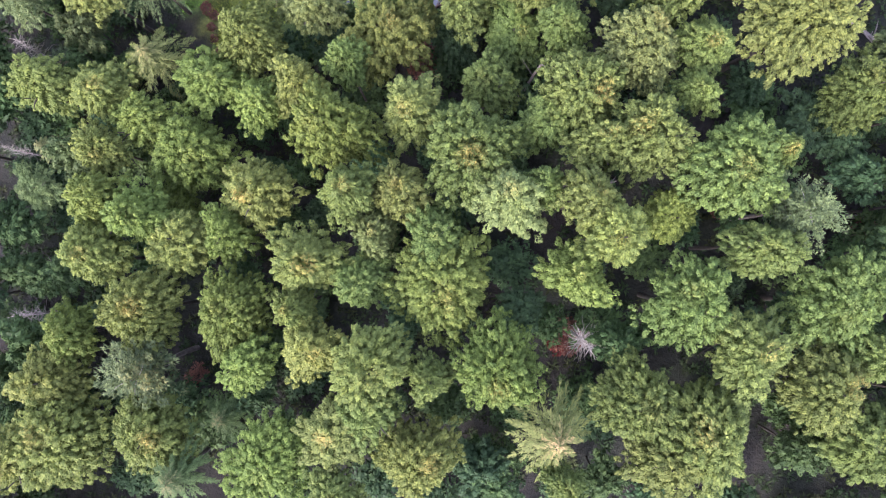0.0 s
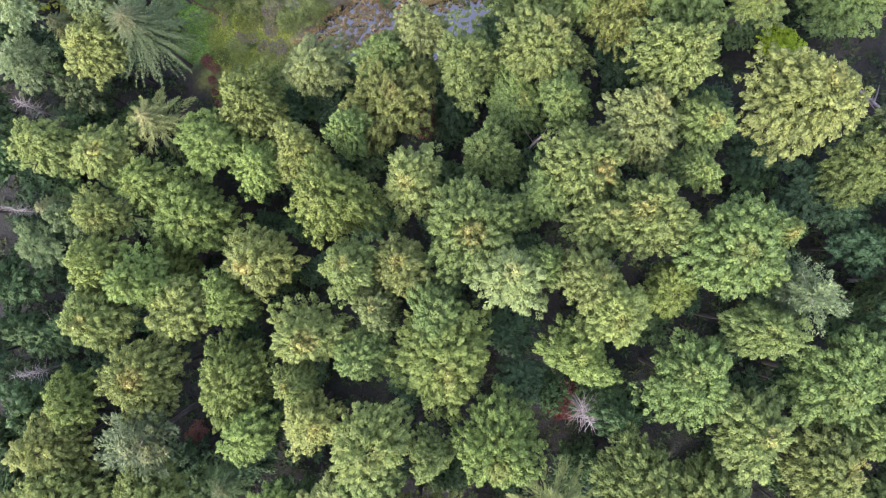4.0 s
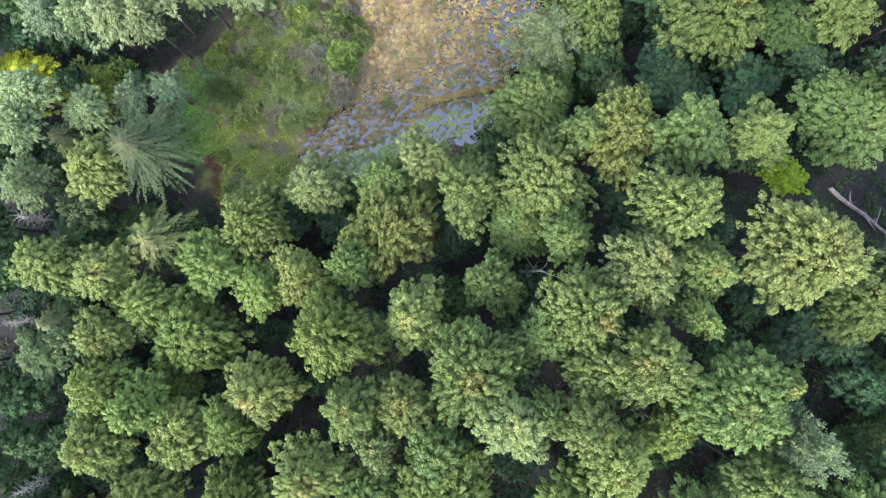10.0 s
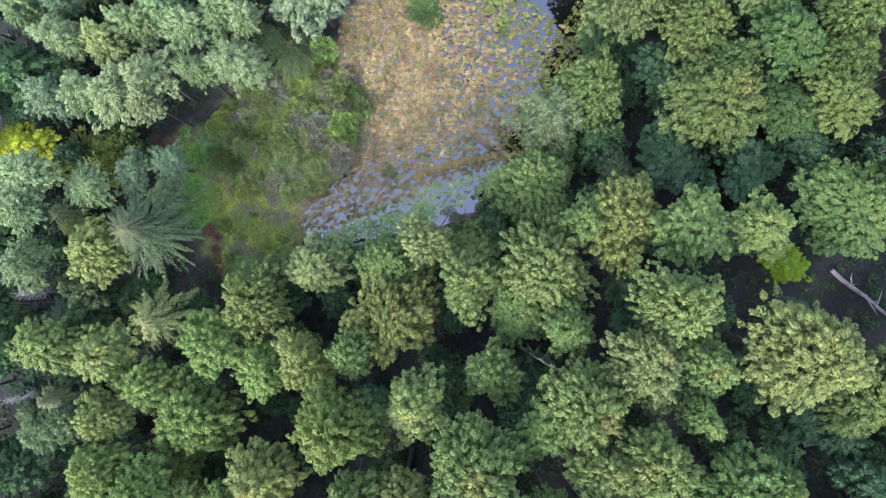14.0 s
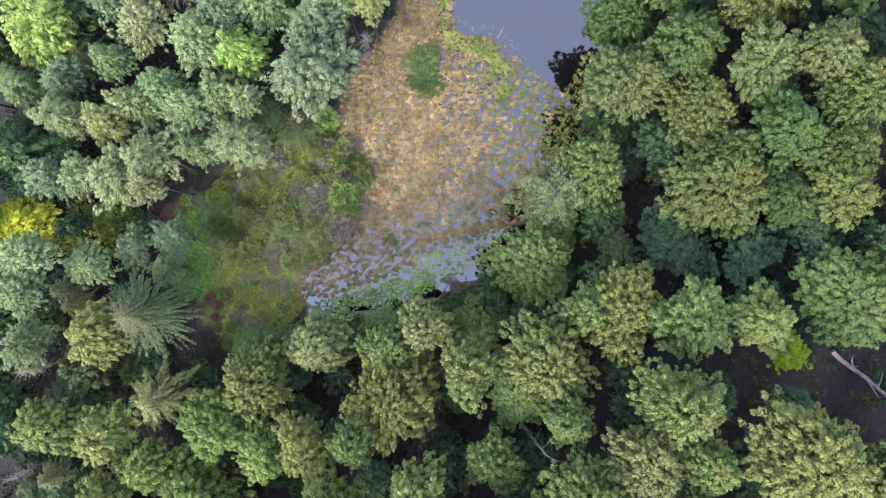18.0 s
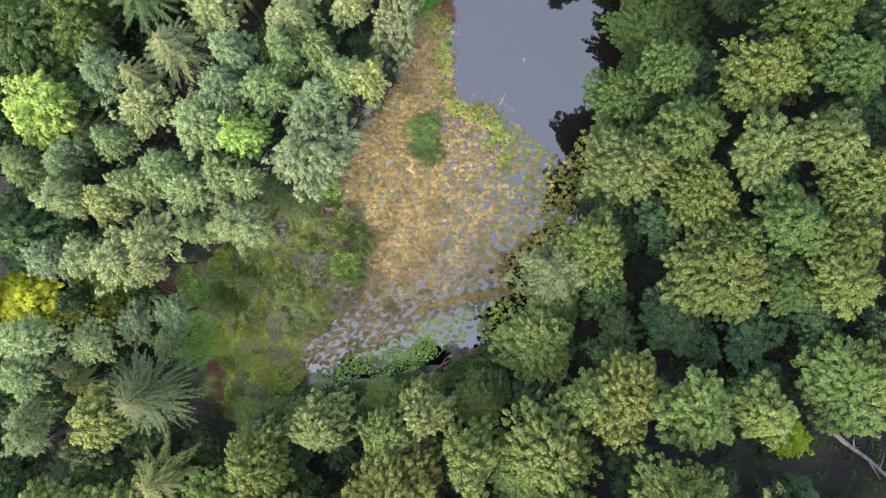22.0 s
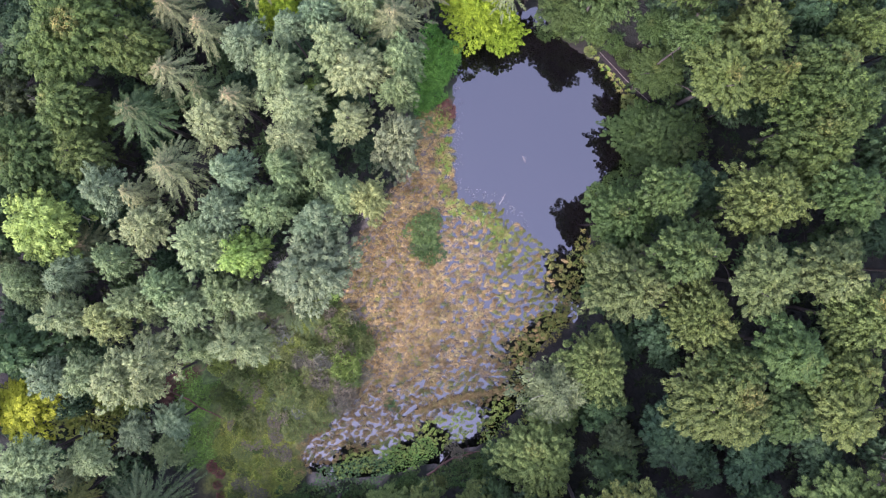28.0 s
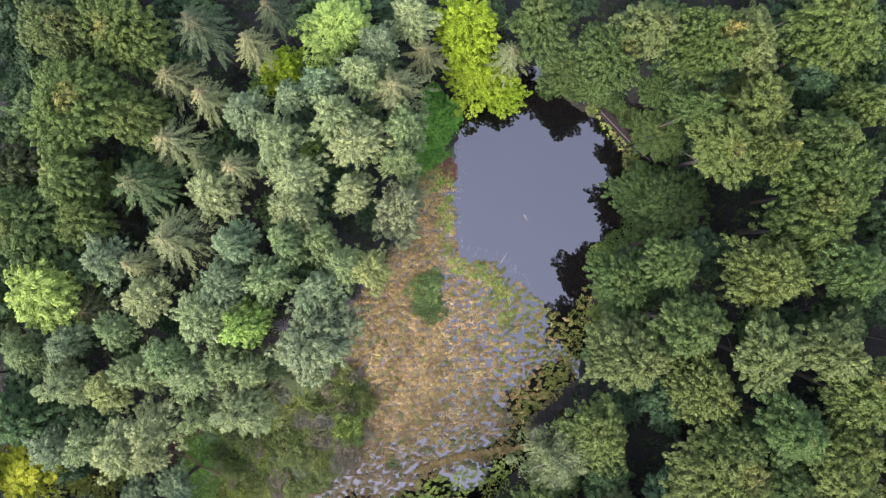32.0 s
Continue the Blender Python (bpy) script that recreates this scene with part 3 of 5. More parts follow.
    nor = np.vstack([nor, np.array([0, 0, 1.0]) + r.normal(0, 0.4, (m, 3))])
    tip = np.concatenate([tip, np.zeros(m)])
    spot = np.array([r.normal(0, 0.25) * R, r.normal(0, 0.25) * R, H])
    dist = np.linalg.norm((c - spot) * np.array([1, 1, 0.5]), axis=1) / R
    dry = np.clip(1.25 - dist * 1.7, 0, 1) * (r.uniform(0, 1, len(c)) < 0.5)
    sizes = leaf * r.uniform(0.65, 1.4, len(c))
    sizes[-m:] *= 1.9
    return leaf_mesh(name, c, along, nor, sizes, sizes * slim, mat, tip, dry, 0.1)


def fir_crown(name, r, R, H, foot, levels, per, mat, fine=1.0):
    """A conifer: whorls of separate narrow boughs that droop, each fringed with short twigs."""
    cs, als, ns, tips, dries = [], [], [], [], []
    for i in range(levels):
        f = (i + 0.35) / levels
        z = H - (H - foot) * f ** 1.15
        count = int((6 + 3 * min(1, f * 1.8)) / fine ** 0.8)
        for j in range(count):
            phi = 6.283 * (j + r.uniform(-0.28, 0.28)) / count + i * 1.3
            reach = R * min(1, 0.1 + f ** 0.8) * r.uniform(0.7, 1.12)
            flat = np.array([math.cos(phi), math.sin(phi), 0])
            tang = np.array([-math.sin(phi), math.cos(phi), 0])
            m = max(8, int(per * reach / R))
            s = r.uniform(0.02, 1, m) ** 0.7
            w = r.uniform(-1, 1, m) * (0.07 + 0.045 * reach) * fine * np.sin(np.pi * np.clip(0.12 + 0.8 * s, 0, 1))
            bend = r.normal(0, 0.12) * reach
            c = flat * (s * reach)[:, None] + tang * (w * 1.5 + bend * s ** 2)[:, None]
            c[:, 2] += z + 0.3 * reach * s - 0.62 * reach * s ** 2.2 - 0.45 * np.abs(w) + r.normal(0, 0.03, m)
            cs.append(c)
            als.append(flat + tang * (np.sign(w) * 0.55)[:, None] + np.array([0, 0, -0.45]) + r.normal(0, 0.12, (m, 3)))
            ns.append(np.array([0, 0, 1.0]) + 0.4 * flat + r.normal(0, 0.25, (m, 3)))
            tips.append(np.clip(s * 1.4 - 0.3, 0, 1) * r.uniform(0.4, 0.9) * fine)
            dries.append(np.full(m, max(0.0, 1 - f * 2.6)) * (r.uniform(0, 1, m) < 0.7))
    c = np.vstack(cs)
    n = len(c)
    return leaf_mesh(name, c, np.vstack(als), np.vstack(ns), fine * r.uniform(0.2, 0.42, n), fine * r.uniform(0.07, 0.13, n), mat, np.concatenate(tips), np.concatenate(dries), 0.06)


def trunk_path(r, H, lean=0.25):
    z = np.linspace(0, H, 7)
    bend = np.cumsum(r.normal(0, lean, (7, 2)), axis=0) * (z / H)[:, None]
    bend[0] = 0
    return np.column_stack([bend, z])


def add_limbs(r, root, path, H, low, R, count, mat, rise=0.6, thick=0.1):
    for j in range(count):
        f = low + (0.96 - low) * (j + r.uniform(0, 0.8)) / count
        k = f * 6
        i = min(int(k), 5)
        p = path[i] + (path[i + 1] - path[i]) * (k - i)
        phi = j * 2.4 + r.uniform(-0.4, 0.4)
        reach = R * r.uniform(0.55, 0.9) * (1.15 - 0.6 * f)
        s = np.linspace(0, 1, 5)
        line = p + np.column_stack([np.cos(phi + 0.3 * s) * s * reach, np.sin(phi + 0.3 * s) * s * reach, rise * reach * (s - 0.35 * s * s)])
        part("limb", tube_mesh("limb", line, thick * (1.05 - 0.9 * s), mat, 5), root)


PROTO = {}


def build(kind, i):
    r = np.random.default_rng(100 * len(kind) + 17 * i + ord(kind[0]))
    if kind == "broadleaf_tree":
        root = new(kind)
        H, R = 18.0, 3.6
        path = trunk_path(r, H * 0.93)
        part("trunk", tube_mesh("trunk", path, np.linspace(0.3, 0.05, 7), BARK), root)
        add_limbs(r, root, path, H, 0.5, R, 5, BARK)
        deep = R * r.uniform(1.05, 1.5)
        part("crown", clump_crown("crown", r, R, H, deep, 235, 48, 0.335, 0.195, LEAF, cone=r.uniform(0.05, 0.3), loose=0.36), root)
    elif kind == "broad_tree":
        root = new("broadleaf_tree")
        H, R = 18.0, 5.2
        path = trunk_path(r, H * 0.93)
        part("trunk", tube_mesh("trunk", path, np.linspace(0.36, 0.06, 7), BARK), root)
        add_limbs(r, root, path, H, 0.5, R, 6, BARK)
        part("crown", clump_crown("crown", r, R, H, R * r.uniform(0.95, 1.25), 430, 44, 0.36, 0.205, LEAF, cone=r.uniform(0.0, 0.25), lobes=11, lump=0.22, loose=0.36), root)
    elif kind == "thin_tree":
        root = new("broadleaf_tree")
        H, R = 18.0, 3.6
        path = trunk_path(r, H * 0.95)
        part("trunk", tube_mesh("trunk", path, np.linspace(0.28, 0.04, 7), LOGWOOD), root)
        add_limbs(r, root, path, H, 0.62, R * 1.05, 10, DEADWOOD, 0.85, 0.045)
        part("crown", bough_crown("crown", r, R, H, R * 1.4, 46, 3, 34, 0.6, 0.24, 0.6, LEAF, rise=0.8, point=0.42), root)
    elif kind == "young_tree":
        root = new(kind)
        H, R = 10.0, 3.0
        path = trunk_path(r, H * 0.9)
        part("trunk", tube_mesh("trunk", path, np.linspace(0.16, 0.03, 7), BARK), root)
        add_limbs(r, root, path, H, 0.4, R, 3, BARK, 0.5, 0.05)
        part("crown", clump_crown("crown", r, R, H, R * 1.1, 80, 42, 0.4, 0.28, LEAF, lump=0.4, droop=0.1, loose=0.35), root)
    elif kind == "sapling":
        root = new(kind)
        H, R = 7.0, 2.6
        part("trunk", tube_mesh("trunk", trunk_path(r, H * 0.9, 0.1), np.linspace(0.1, 0.02, 7), BARK, 5), root)
        part("crown", puff_crown("crown", r, R, H, R * 1.1, 40, 22, 0.62, 0.4, LEAF, lump=0.45), root)
    elif kind == "pine_tree":
        root = new(kind)
        H, R = 16.0, 3.2
        path = trunk_path(r, H * 0.93, 0.18)
        part("trunk", tube_mesh("trunk", path, np.linspace(0.24, 0.05, 7), BARK), root)
        add_limbs(r, root, path, H, 0.5, R, 5, BARK, 0.4, 0.07)
        part("crown", clump_crown("crown", r, R, H, R * r.uniform(1.15, 1.6), 190, 48, 0.3, 0.23, NEEDLE, slim=0.42, cone=0.25, lump=0.38, lobes=9, droop=-0.1, loose=0.5, fill=0.2), root)
    elif kind == "fir_tree":
        root = new(kind)
        H, R = 17.0, 3.4
        path = trunk_path(r, H, 0.06)
        part("trunk", tube_mesh("trunk", path, np.linspace(0.27, 0.02, 7), BARK), root)
        part("crown", fir_crown("crown", r, R, H, 11.2, 10, 80, NEEDLE), root)
    elif kind == "spruce_tree":
        root = new(kind)
        H, R = 17.0, 3.4
        part("trunk", tube_mesh("trunk", trunk_path(r, H, 0.06), np.linspace(0.2, 0.02, 7), BARK), root)
        part("crown", fir_crown("crown", r, R, H, 10.4, 20, 100, NEEDLE, 0.5), root)
    elif kind == "willow_tree":
        root = new(kind)
        H, R = 12.0, 3.5
        path = trunk_path(r, H * 0.9, 0.3)
        part("trunk", tube_mesh("trunk", path, np.linspace(0.22, 0.04, 7), BARK), root)
        add_limbs(r, root, path, H, 0.35, R, 5, BARK, 0.7, 0.07)
        part("crown", clump_crown("crown", r, R, H, R * 1.15, 200, 50, 0.32, 0.19, LEAF, slim=0.7, lump=0.36, lobes=10, loose=0.45), root)
    elif kind == "shrub":
        root = new(kind)
        part("stem", tube_mesh("stem", trunk_path(r, 1.6, 0.1), np.linspace(0.06, 0.02, 7), BARK, 5), root)
        part("foliage", spray_crown("foliage", r, 1.5, 2.0, 1.3, 44, 30, 0.6, 0.17, LEAF, lowest=-0.1, spread=0.6, lump=0.45, lobes=8), root)
    elif kind == "dead_tree":
        root = new(kind)
        H, R = 16.0, 3.0
        path = trunk_path(r, H, 0.12)
        part("trunk", tube_mesh("trunk", path, np.linspace(0.26, 0.03, 7), DEADWOOD), root)
        for j in range(80):
            f = 0.5 + 0.48 * j / 80
            k = f * 6
            q = min(int(k), 5)
            p = path[q] + (path[q + 1] - path[q]) * (k - q)
            phi, reach = j * 2.4 + r.uniform(-0.4, 0.4), R * r.uniform(0.5, 1.0) * (1.5 - f)
            s = np.linspace(0, 1, 5)
            wob = r.normal(0, 0.08, 5) * s * reach
            line = p + np.column_stack([np.cos(phi) * s * reach - np.sin(phi) * wob, np.sin(phi) * s * reach + np.cos(phi) * wob, reach * (0.45 * s - 0.3 * s * s)])
            part("branch", tube_mesh("branch", line, 0.042 * (1.1 - s), DEADWOOD, 4), root)
    return root


SPOTS = []


def place(kind, variants, x, y, R, h, nominal, tint, label, dry=0.0, turn=None, sink=0.15, category="tree", group="forest trees"):
    i = random.randrange(variants)
    h += {"pine_tree": 0.1, "willow_tree": 0.1}.get(kind, 0.0) * min(R, 0.4 * h)
    R *= {"broadleaf_tree": 1.0, "broad_tree": 0.96, "pine_tree": 1.0}.get(kind, 1.0)
    SPOTS.append((x, y, R, kind))
    m = Matrix.Translation((x, y, height_at(x, y) - sink)) @ Matrix.Rotation(random.uniform(0, 6.283) if turn is None else turn, 4, "Z")
    wide = random.uniform(0.92, 1.1)
    m = m @ Matrix.Diagonal((R / nominal[1] * wide, R / nominal[1] / wide, h / nominal[0], 1))
    if (kind, i) not in PROTO:
        root = PROTO[kind, i] = build(kind, i)
        root.matrix_basis = m
    else:
        first = PROTO[kind, i]
        root = copy_thing(first, m @ Matrix.Diagonal([1 / s for s in first.scale] + [1]))
    c = TINTS[tint]
    if kind == "pine_tree":
        c = PINES[tint]
    if kind == "fir_tree" and tint == "blue":
        c = (0.045, 0.066, 0.03)
    if kind == "fir_tree" and tint == "green":
        c = (0.06, 0.094, 0.032)
    if kind == "spruce_tree":
        c = (0.066, 0.092, 0.036)
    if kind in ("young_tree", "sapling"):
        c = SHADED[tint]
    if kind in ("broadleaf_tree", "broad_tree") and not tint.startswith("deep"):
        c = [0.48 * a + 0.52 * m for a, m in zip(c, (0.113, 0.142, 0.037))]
    if kind in ("broadleaf_tree", "broad_tree"):
        dry = min(0.95, 0.14 + 0.85 * dry)
    j = random.uniform(0.88, 1.12)
    k = random.uniform(0.93, 1.07)
    j *= {"shrub": 1.15, "fir_tree": 0.88, "pine_tree": 0.97, "broadleaf_tree": 1.06, "broad_tree": 1.03, "young_tree": 0.95}.get(kind, 1.04)
    for ob in root.children:
        if ob.name.startswith(("crown", "foliage")):
            ob.color = (c[0] * j * k, c[1] * j, c[2] * j * 1.06, dry)
    return tagged(root, label, category, group)


def broadleaf(x, y, R, h, tint, dry=0.0):
    note = " with withered tan tips" if dry > 0.45 else ""
    if tint == "bare":
        return place("thin_tree", 3, x, y, R, h, (18, 3.6), tint, "half-bare pale broadleaf tree with grey branches showing", dry)
    if R > 4.45:
        return place("broad_tree", 9, x, y, R, h, (18, 5.2), tint, "broad-crowned " + WORDS[tint] + " broadleaf tree in dense forest" + note, dry)
    return place("broadleaf_tree", 12, x, y, R, h, (18, 3.6), tint, WORDS[tint] + " broadleaf tree in dense forest" + note, dry)


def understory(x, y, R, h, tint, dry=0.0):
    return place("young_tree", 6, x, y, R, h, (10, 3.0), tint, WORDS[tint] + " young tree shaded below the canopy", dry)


def pine(x, y, R, h, tint, dry=0.1):
    return place("pine_tree", 8, x, y, R, h, (16, 3.2), tint, WORDS[tint] + " pine with tufted rounded crown", dry)


def fir(x, y, R, h, tint, dry=0.25):
    if R > 5.5:
        return place("spruce_tree", 2, x, y, R, h, (17, 3.4), tint, "large dull-green spruce with long drooping boughs", dry)
    return place("fir_tree", 5, x, y, R, h, (17, 3.4), tint, WORDS[tint] + " fir with drooping star-shaped boughs", dry)


def willow(x, y, R, h, tint, dry=0.0):
    return place("willow_tree", 5, x, y, R, h, (12, 3.5), tint, WORDS[tint] + " fine-leaved willow tree", dry)


def shrub(x, y, R, h, tint, dry=0.0):
    return place("shrub", 6, x, y, R, h, (2.0, 1.5), tint, WORDS[tint] + " leafy shrub on the damp ground", dry, category="shrub", group="shrubs")


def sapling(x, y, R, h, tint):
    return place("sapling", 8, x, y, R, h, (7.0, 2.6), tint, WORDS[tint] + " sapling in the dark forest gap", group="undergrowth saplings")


def dead(x, y, R, h, tint, dry=0.0):
    return place("dead_tree", 3, x, y, R, h, (16, 3.0), tint, "dead standing tree with bare whitish branches", category="dead tree")


random.seed(11)

pine(-35.4, 41.7, 2.9, 9.0, "blue")
pine(-36.3, 38.0, 2.6, 9.0, "green")
pine(-39.6, 40.5, 2.6, 10.5, "blue")

# Tints run lighter west, darker east: uneven daylight is put into leaf colour
fir(-34.3, 22.6, 4.8, 16.5, "olive")
broadleaf(-47.2, 19.0, 3.9, 17.7, "yellow")
broadleaf(-40.0, 18.8, 4.2, 17.1, "yellow", dry=.4)
broadleaf(-39.0, 11.4, 3.2, 18.5, "yellow", dry=.4)
broadleaf(-35.4, 14.7, 3.6, 17.8, "bright")
broadleaf(-29.7, 11.4, 5.7, 18.2, "bright")
pine(-51.0, 7.6, 3.3, 10.0, "green")
fir(-48.2, 12.4, 2.5, 13.0, "pale")
dead(-53.0, 12.3, 1.9, 12.0, "bark")
broadleaf(-22.6, 24.7, 4.6, 18.2, "yellow")
broadleaf(-27.0, 20.0, 4.2, 17.4, "bright")
broadleaf(-21.3, 17.2, 3.7, 17.8, "bright")
broadleaf(-16.2, 18.2, 3.8, 19.6, "yellow")
broadleaf(-11.4, 12.6, 5.0, 24.8, "bright")
broadleaf(-6.4, 24.0, 5.4, 19.8, "yellow", dry=.5)
broadleaf(-10.1, 19.4, 2.7, 22.2, "green")
broadleaf(-3.4, 14.4, 4.2, 19.3, "olive", dry=.4)
broadleaf(-20.2, 5.8, 4.4, 19.7, "yellow", dry=.9)
broadleaf(-9.7, 5.6, 3.4, 21.5, "green", dry=.3)
broadleaf(-4.2, 6.0, 3.3, 18.8, "olive", dry=.5)
broadleaf(-39.6, 6.0, 3.6, 20.5, "bright")
broadleaf(-33.6, 3.9, 4.1, 20.7, "bright")
broadleaf(-38.2, -0.9, 3.9, 21.3, "yellow", dry=.7)
broadleaf(-29.3, 1.0, 4.1, 19.5, "yellow")
broadleaf(-23.8, 1.6, 3.4, 18.8, "bright")
broadleaf(-7.0, 1.5, 2.8, 17.7, "pale", dry=.4)
broadleaf(-13.6, -1.1, 4.3, 19.1, "yellow", dry=.8)
broadleaf(-8.2, -3.4, 3.3, 16.1, "green")
broadleaf(0.1, -3.3, 6.0, 15.9, "bright", dry=.2)
broadleaf(-0.8, 0.9, 3.8, 17.0, "green")
broadleaf(-23.1, -7.2, 5.0, 16.4, "bright")
broadleaf(-14.8, -5.8, 2.8, 18.7, "yellow", dry=.5)
broadleaf(-13.7, -10.3, 3.9, 16.7, "yellow", dry=.5)
broadleaf(-6.6, -11.1, 4.3, 18.5, "yellow", dry=.2)
broadleaf(-1.0, -12.6, 2.7, 16.5, "green")
broadleaf(-32.5, -6.9, 4.8, 20.0, "yellow", dry=.7)
broadleaf(-32.1, -12.9, 4.6, 19.1, "bare", dry=.3)
dead(-51.3, -8.2, 2.4, 13.0, "bark")
understory(-47.8, -2.7, 3.8, 12.0, "green")
broadleaf(-40.7, -9.1, 3.5, 21.1, "bright")
broadleaf(-42.5, -14.4, 4.4, 20.6, "yellow")
broadleaf(-31.1, -19.1, 5.0, 16.5, "yellow", dry=.6)
broadleaf(-41.8, -20.9, 6.2, 18.8, "yellow", dry=.3)
broadleaf(-45.9, -22.8, 4.0, 19.3, "yellow", dry=.6)
fir(-23.9, -18.3, 3.1, 11.0, "green")
broadleaf(-21.2, -12.5, 3.4, 14.0, "bright")
broadleaf(-32.8, 4.8, 3.7, 14.0, "bright")
broadleaf(-10.7, -18.2, 4.4, 15.2, "olive", dry=.8)
broadleaf(-7.3, -16.2, 3.5, 16.3, "green")
broadleaf(-2.7, -20.7, 4.6, 15.5, "yellow", dry=.6)
broadleaf(-17.9, -22.2, 4.9, 13.6, "bright")
fir(-27.6, -23.5, 4.2, 14.2, "green")
broadleaf(5.6, -11.1, 4.9, 17.5, "bright", dry=.2)
fir(10.6, -18.0, 5.0, 16.5, "olive", dry=.8)
dead(14.8, -9.6, 3.4, 11.0, "bark")
broadleaf(12.8, -2.6, 3.5, 18.1, "bright", dry=.2)
broadleaf(16.1, 1.1, 3.5, 20.0, "yellow", dry=.5)
broadleaf(22.7, 3.1, 3.1, 14.0, "bright")
broadleaf(23.2, -5.4, 4.8, 18.8, "green")
broadleaf(28.5, -9.7, 4.2, 19.9, "green", dry=.5)
broadleaf(18.4, -14.8, 4.6, 17.4, "green")
broadleaf(25.1, -17.9, 5.7, 18.0, "green", dry=.4)
broadleaf(21.7, -20.3, 4.1, 17.1, "olive")
broadleaf(36.7, -13.1, 4.9, 17.9, "olive", dry=.6)
broadleaf(37.8, -5.7, 5.3, 17.9, "green")
broadleaf(33.2, 3.4, 3.7, 19.7, "bare")
broadleaf(29.2, 0.1, 3.5, 19.4, "green")
broadleaf(27.3, 7.8, 5.2, 19.6, "green", dry=.2)
broadleaf(31.4, 8.9, 2.1, 18.5, "green", dry=1.)
broadleaf(19.5, 10.2, 4.5, 19.1, "olive", dry=.3)
broadleaf(14.7, 10.2, 3.0, 18.3, "olive", dry=.3)
broadleaf(13.9, 16.1, 4.7, 18.6, "olive", dry=.7)
broadleaf(19.5, 19.5, 4.6, 18.3, "pale", dry=.2)
broadleaf(25.3, 20.1, 3.2, 16.8, "green", dry=.8)
broadleaf(24.5, 15.4, 2.5, 16.8, "green")
broadleaf(4.9, 17.5, 3.4, 15.0, "green")
broadleaf(7.6, 24.0, 4.3, 13.1, "green", dry=.2)
broadleaf(12.5, 22.9, 3.3, 17.1, "green")
broadleaf(10.4, 12.9, 3.4, 15.1, "green")
broadleaf(2.5, 9.7, 5.3, 19.5, "green", dry=.6)
broadleaf(6.4, 4.8, 4.2, 18.8, "pale", dry=.3)
broadleaf(10.1, 5.9, 2.1, 18.8, "green")
broadleaf(13.9, 4.9, 3.3, 19.8, "olive", dry=.4)
broadleaf(33.0, 21.2, 5.7, 19.5, "olive", dry=.05)
broadleaf(42.3, 15.9, 4.5, 13.1, "green")
understory(38.2, 13.4, 3.6, 10.0, "blue")
understory(41.8, 11.6, 3.1, 10.0, "blue")
understory(43.2, 7.5, 3.1, 12.0, "blue")
understory(33.2, 17.7, 2.5, 8.0, "blue")
broadleaf(40.6, -18.8, 4.1, 16.7, "green")
understory(37.2, -20.7, 3.0, 12.0, "green")
understory(3.9, -23.6, 3.4, 10.0, "blue")
broadleaf(11.7, -22.7, 2.4, 16.0, "green")
understory(16.9, -24.5, 2.7, 9.0, "green")
understory(16.0, -16.2, 1.9, 6.0, "blue")
understory(18.2, -9.5, 3.0, 14.0, "green")
understory(8.6, -5.9, 3.2, 10.0, "blue")
understory(1.1, 24.5, 3.1, 12.0, "blue")
broadleaf(41.4, -10.6, 2.9, 17.1, "green")
understory(36.0, -6.9, 2.4, 11.0, "blue")
understory(-19.8, 24.5, 2.9, 12.0, "blue")
broadleaf(-10.8, -24.5, 3.1, 14.1, "green")
understory(5.8, -25.7, 3.1, 9.0, "green")
understory(-44.4, 22.8, 3.2, 13.0, "green")
understory(-53.3, 2.9, 3.6, 12.0, "green")
understory(-45.7, 1.5, 2.9, 12.0, "green")
understory(-52.6, -2.7, 3.6, 12.0, "green")

broadleaf(-15.2, 29.6, 4.1, 16.1, "pale")
broadleaf(-7.3, 28.7, 3.8, 19.2, "green")
understory(-10.4, 28.6, 2.2, 12.0, "green")
broadleaf(-2.2, 31.8, 3.3, 20.6, "pale")
broadleaf(2.4, 27.4, 4.0, 20.0, "green")
broadleaf(10.3, 38.3, 5.4, 13.2, "green")
broadleaf(10.8, 29.2, 5.3, 19.3, "olive", dry=.2)
broadleaf(15.0, 34.2, 3.4, 18.0, "green")
broadleaf(19.4, 33.9, 4.7, 17.1, "yellow")
broadleaf(25.6, 33.9, 4.4, 16.5, "green")
broadleaf(31.9, 33.3, 3.5, 14.9, "green")
broadleaf(22.1, 25.7, 4.5, 21.6, "olive")
willow(37.2, 29.9, 2.7, 7.0, "vivid")
broadleaf(42.8, 36.0, 6.0, 10.1, "green")
broadleaf(17.6, 49.9, 4.6, 15.7, "green")
broadleaf(12.6, 47.4, 5.0, 14.9, "bare")
broadleaf(13.0, 43.0, 2.9, 9.0, "green")
understory(18.8, 44.6, 3.2, 10.0, "green")
understory(25.6, 42.4, 3.8, 10.0, "blue")
understory(35.4, 41.0, 3.3, 8.0, "blue")
understory(41.6, 40.2, 3.0, 8.0, "blue")
understory(6.2, 32.9, 2.9, 10.0, "green")
understory(20.1, 27.5, 3.0, 10.0, "blue")
understory(37.2, 24.1, 2.9, 9.0, "blue")
understory(-13.4, 25.3, 3.0, 10.0, "blue")
understory(-22.8, 26.4, 3.0, 10.0, "green")
understory(13.6, 25.3, 2.0, 9.0, "blue")

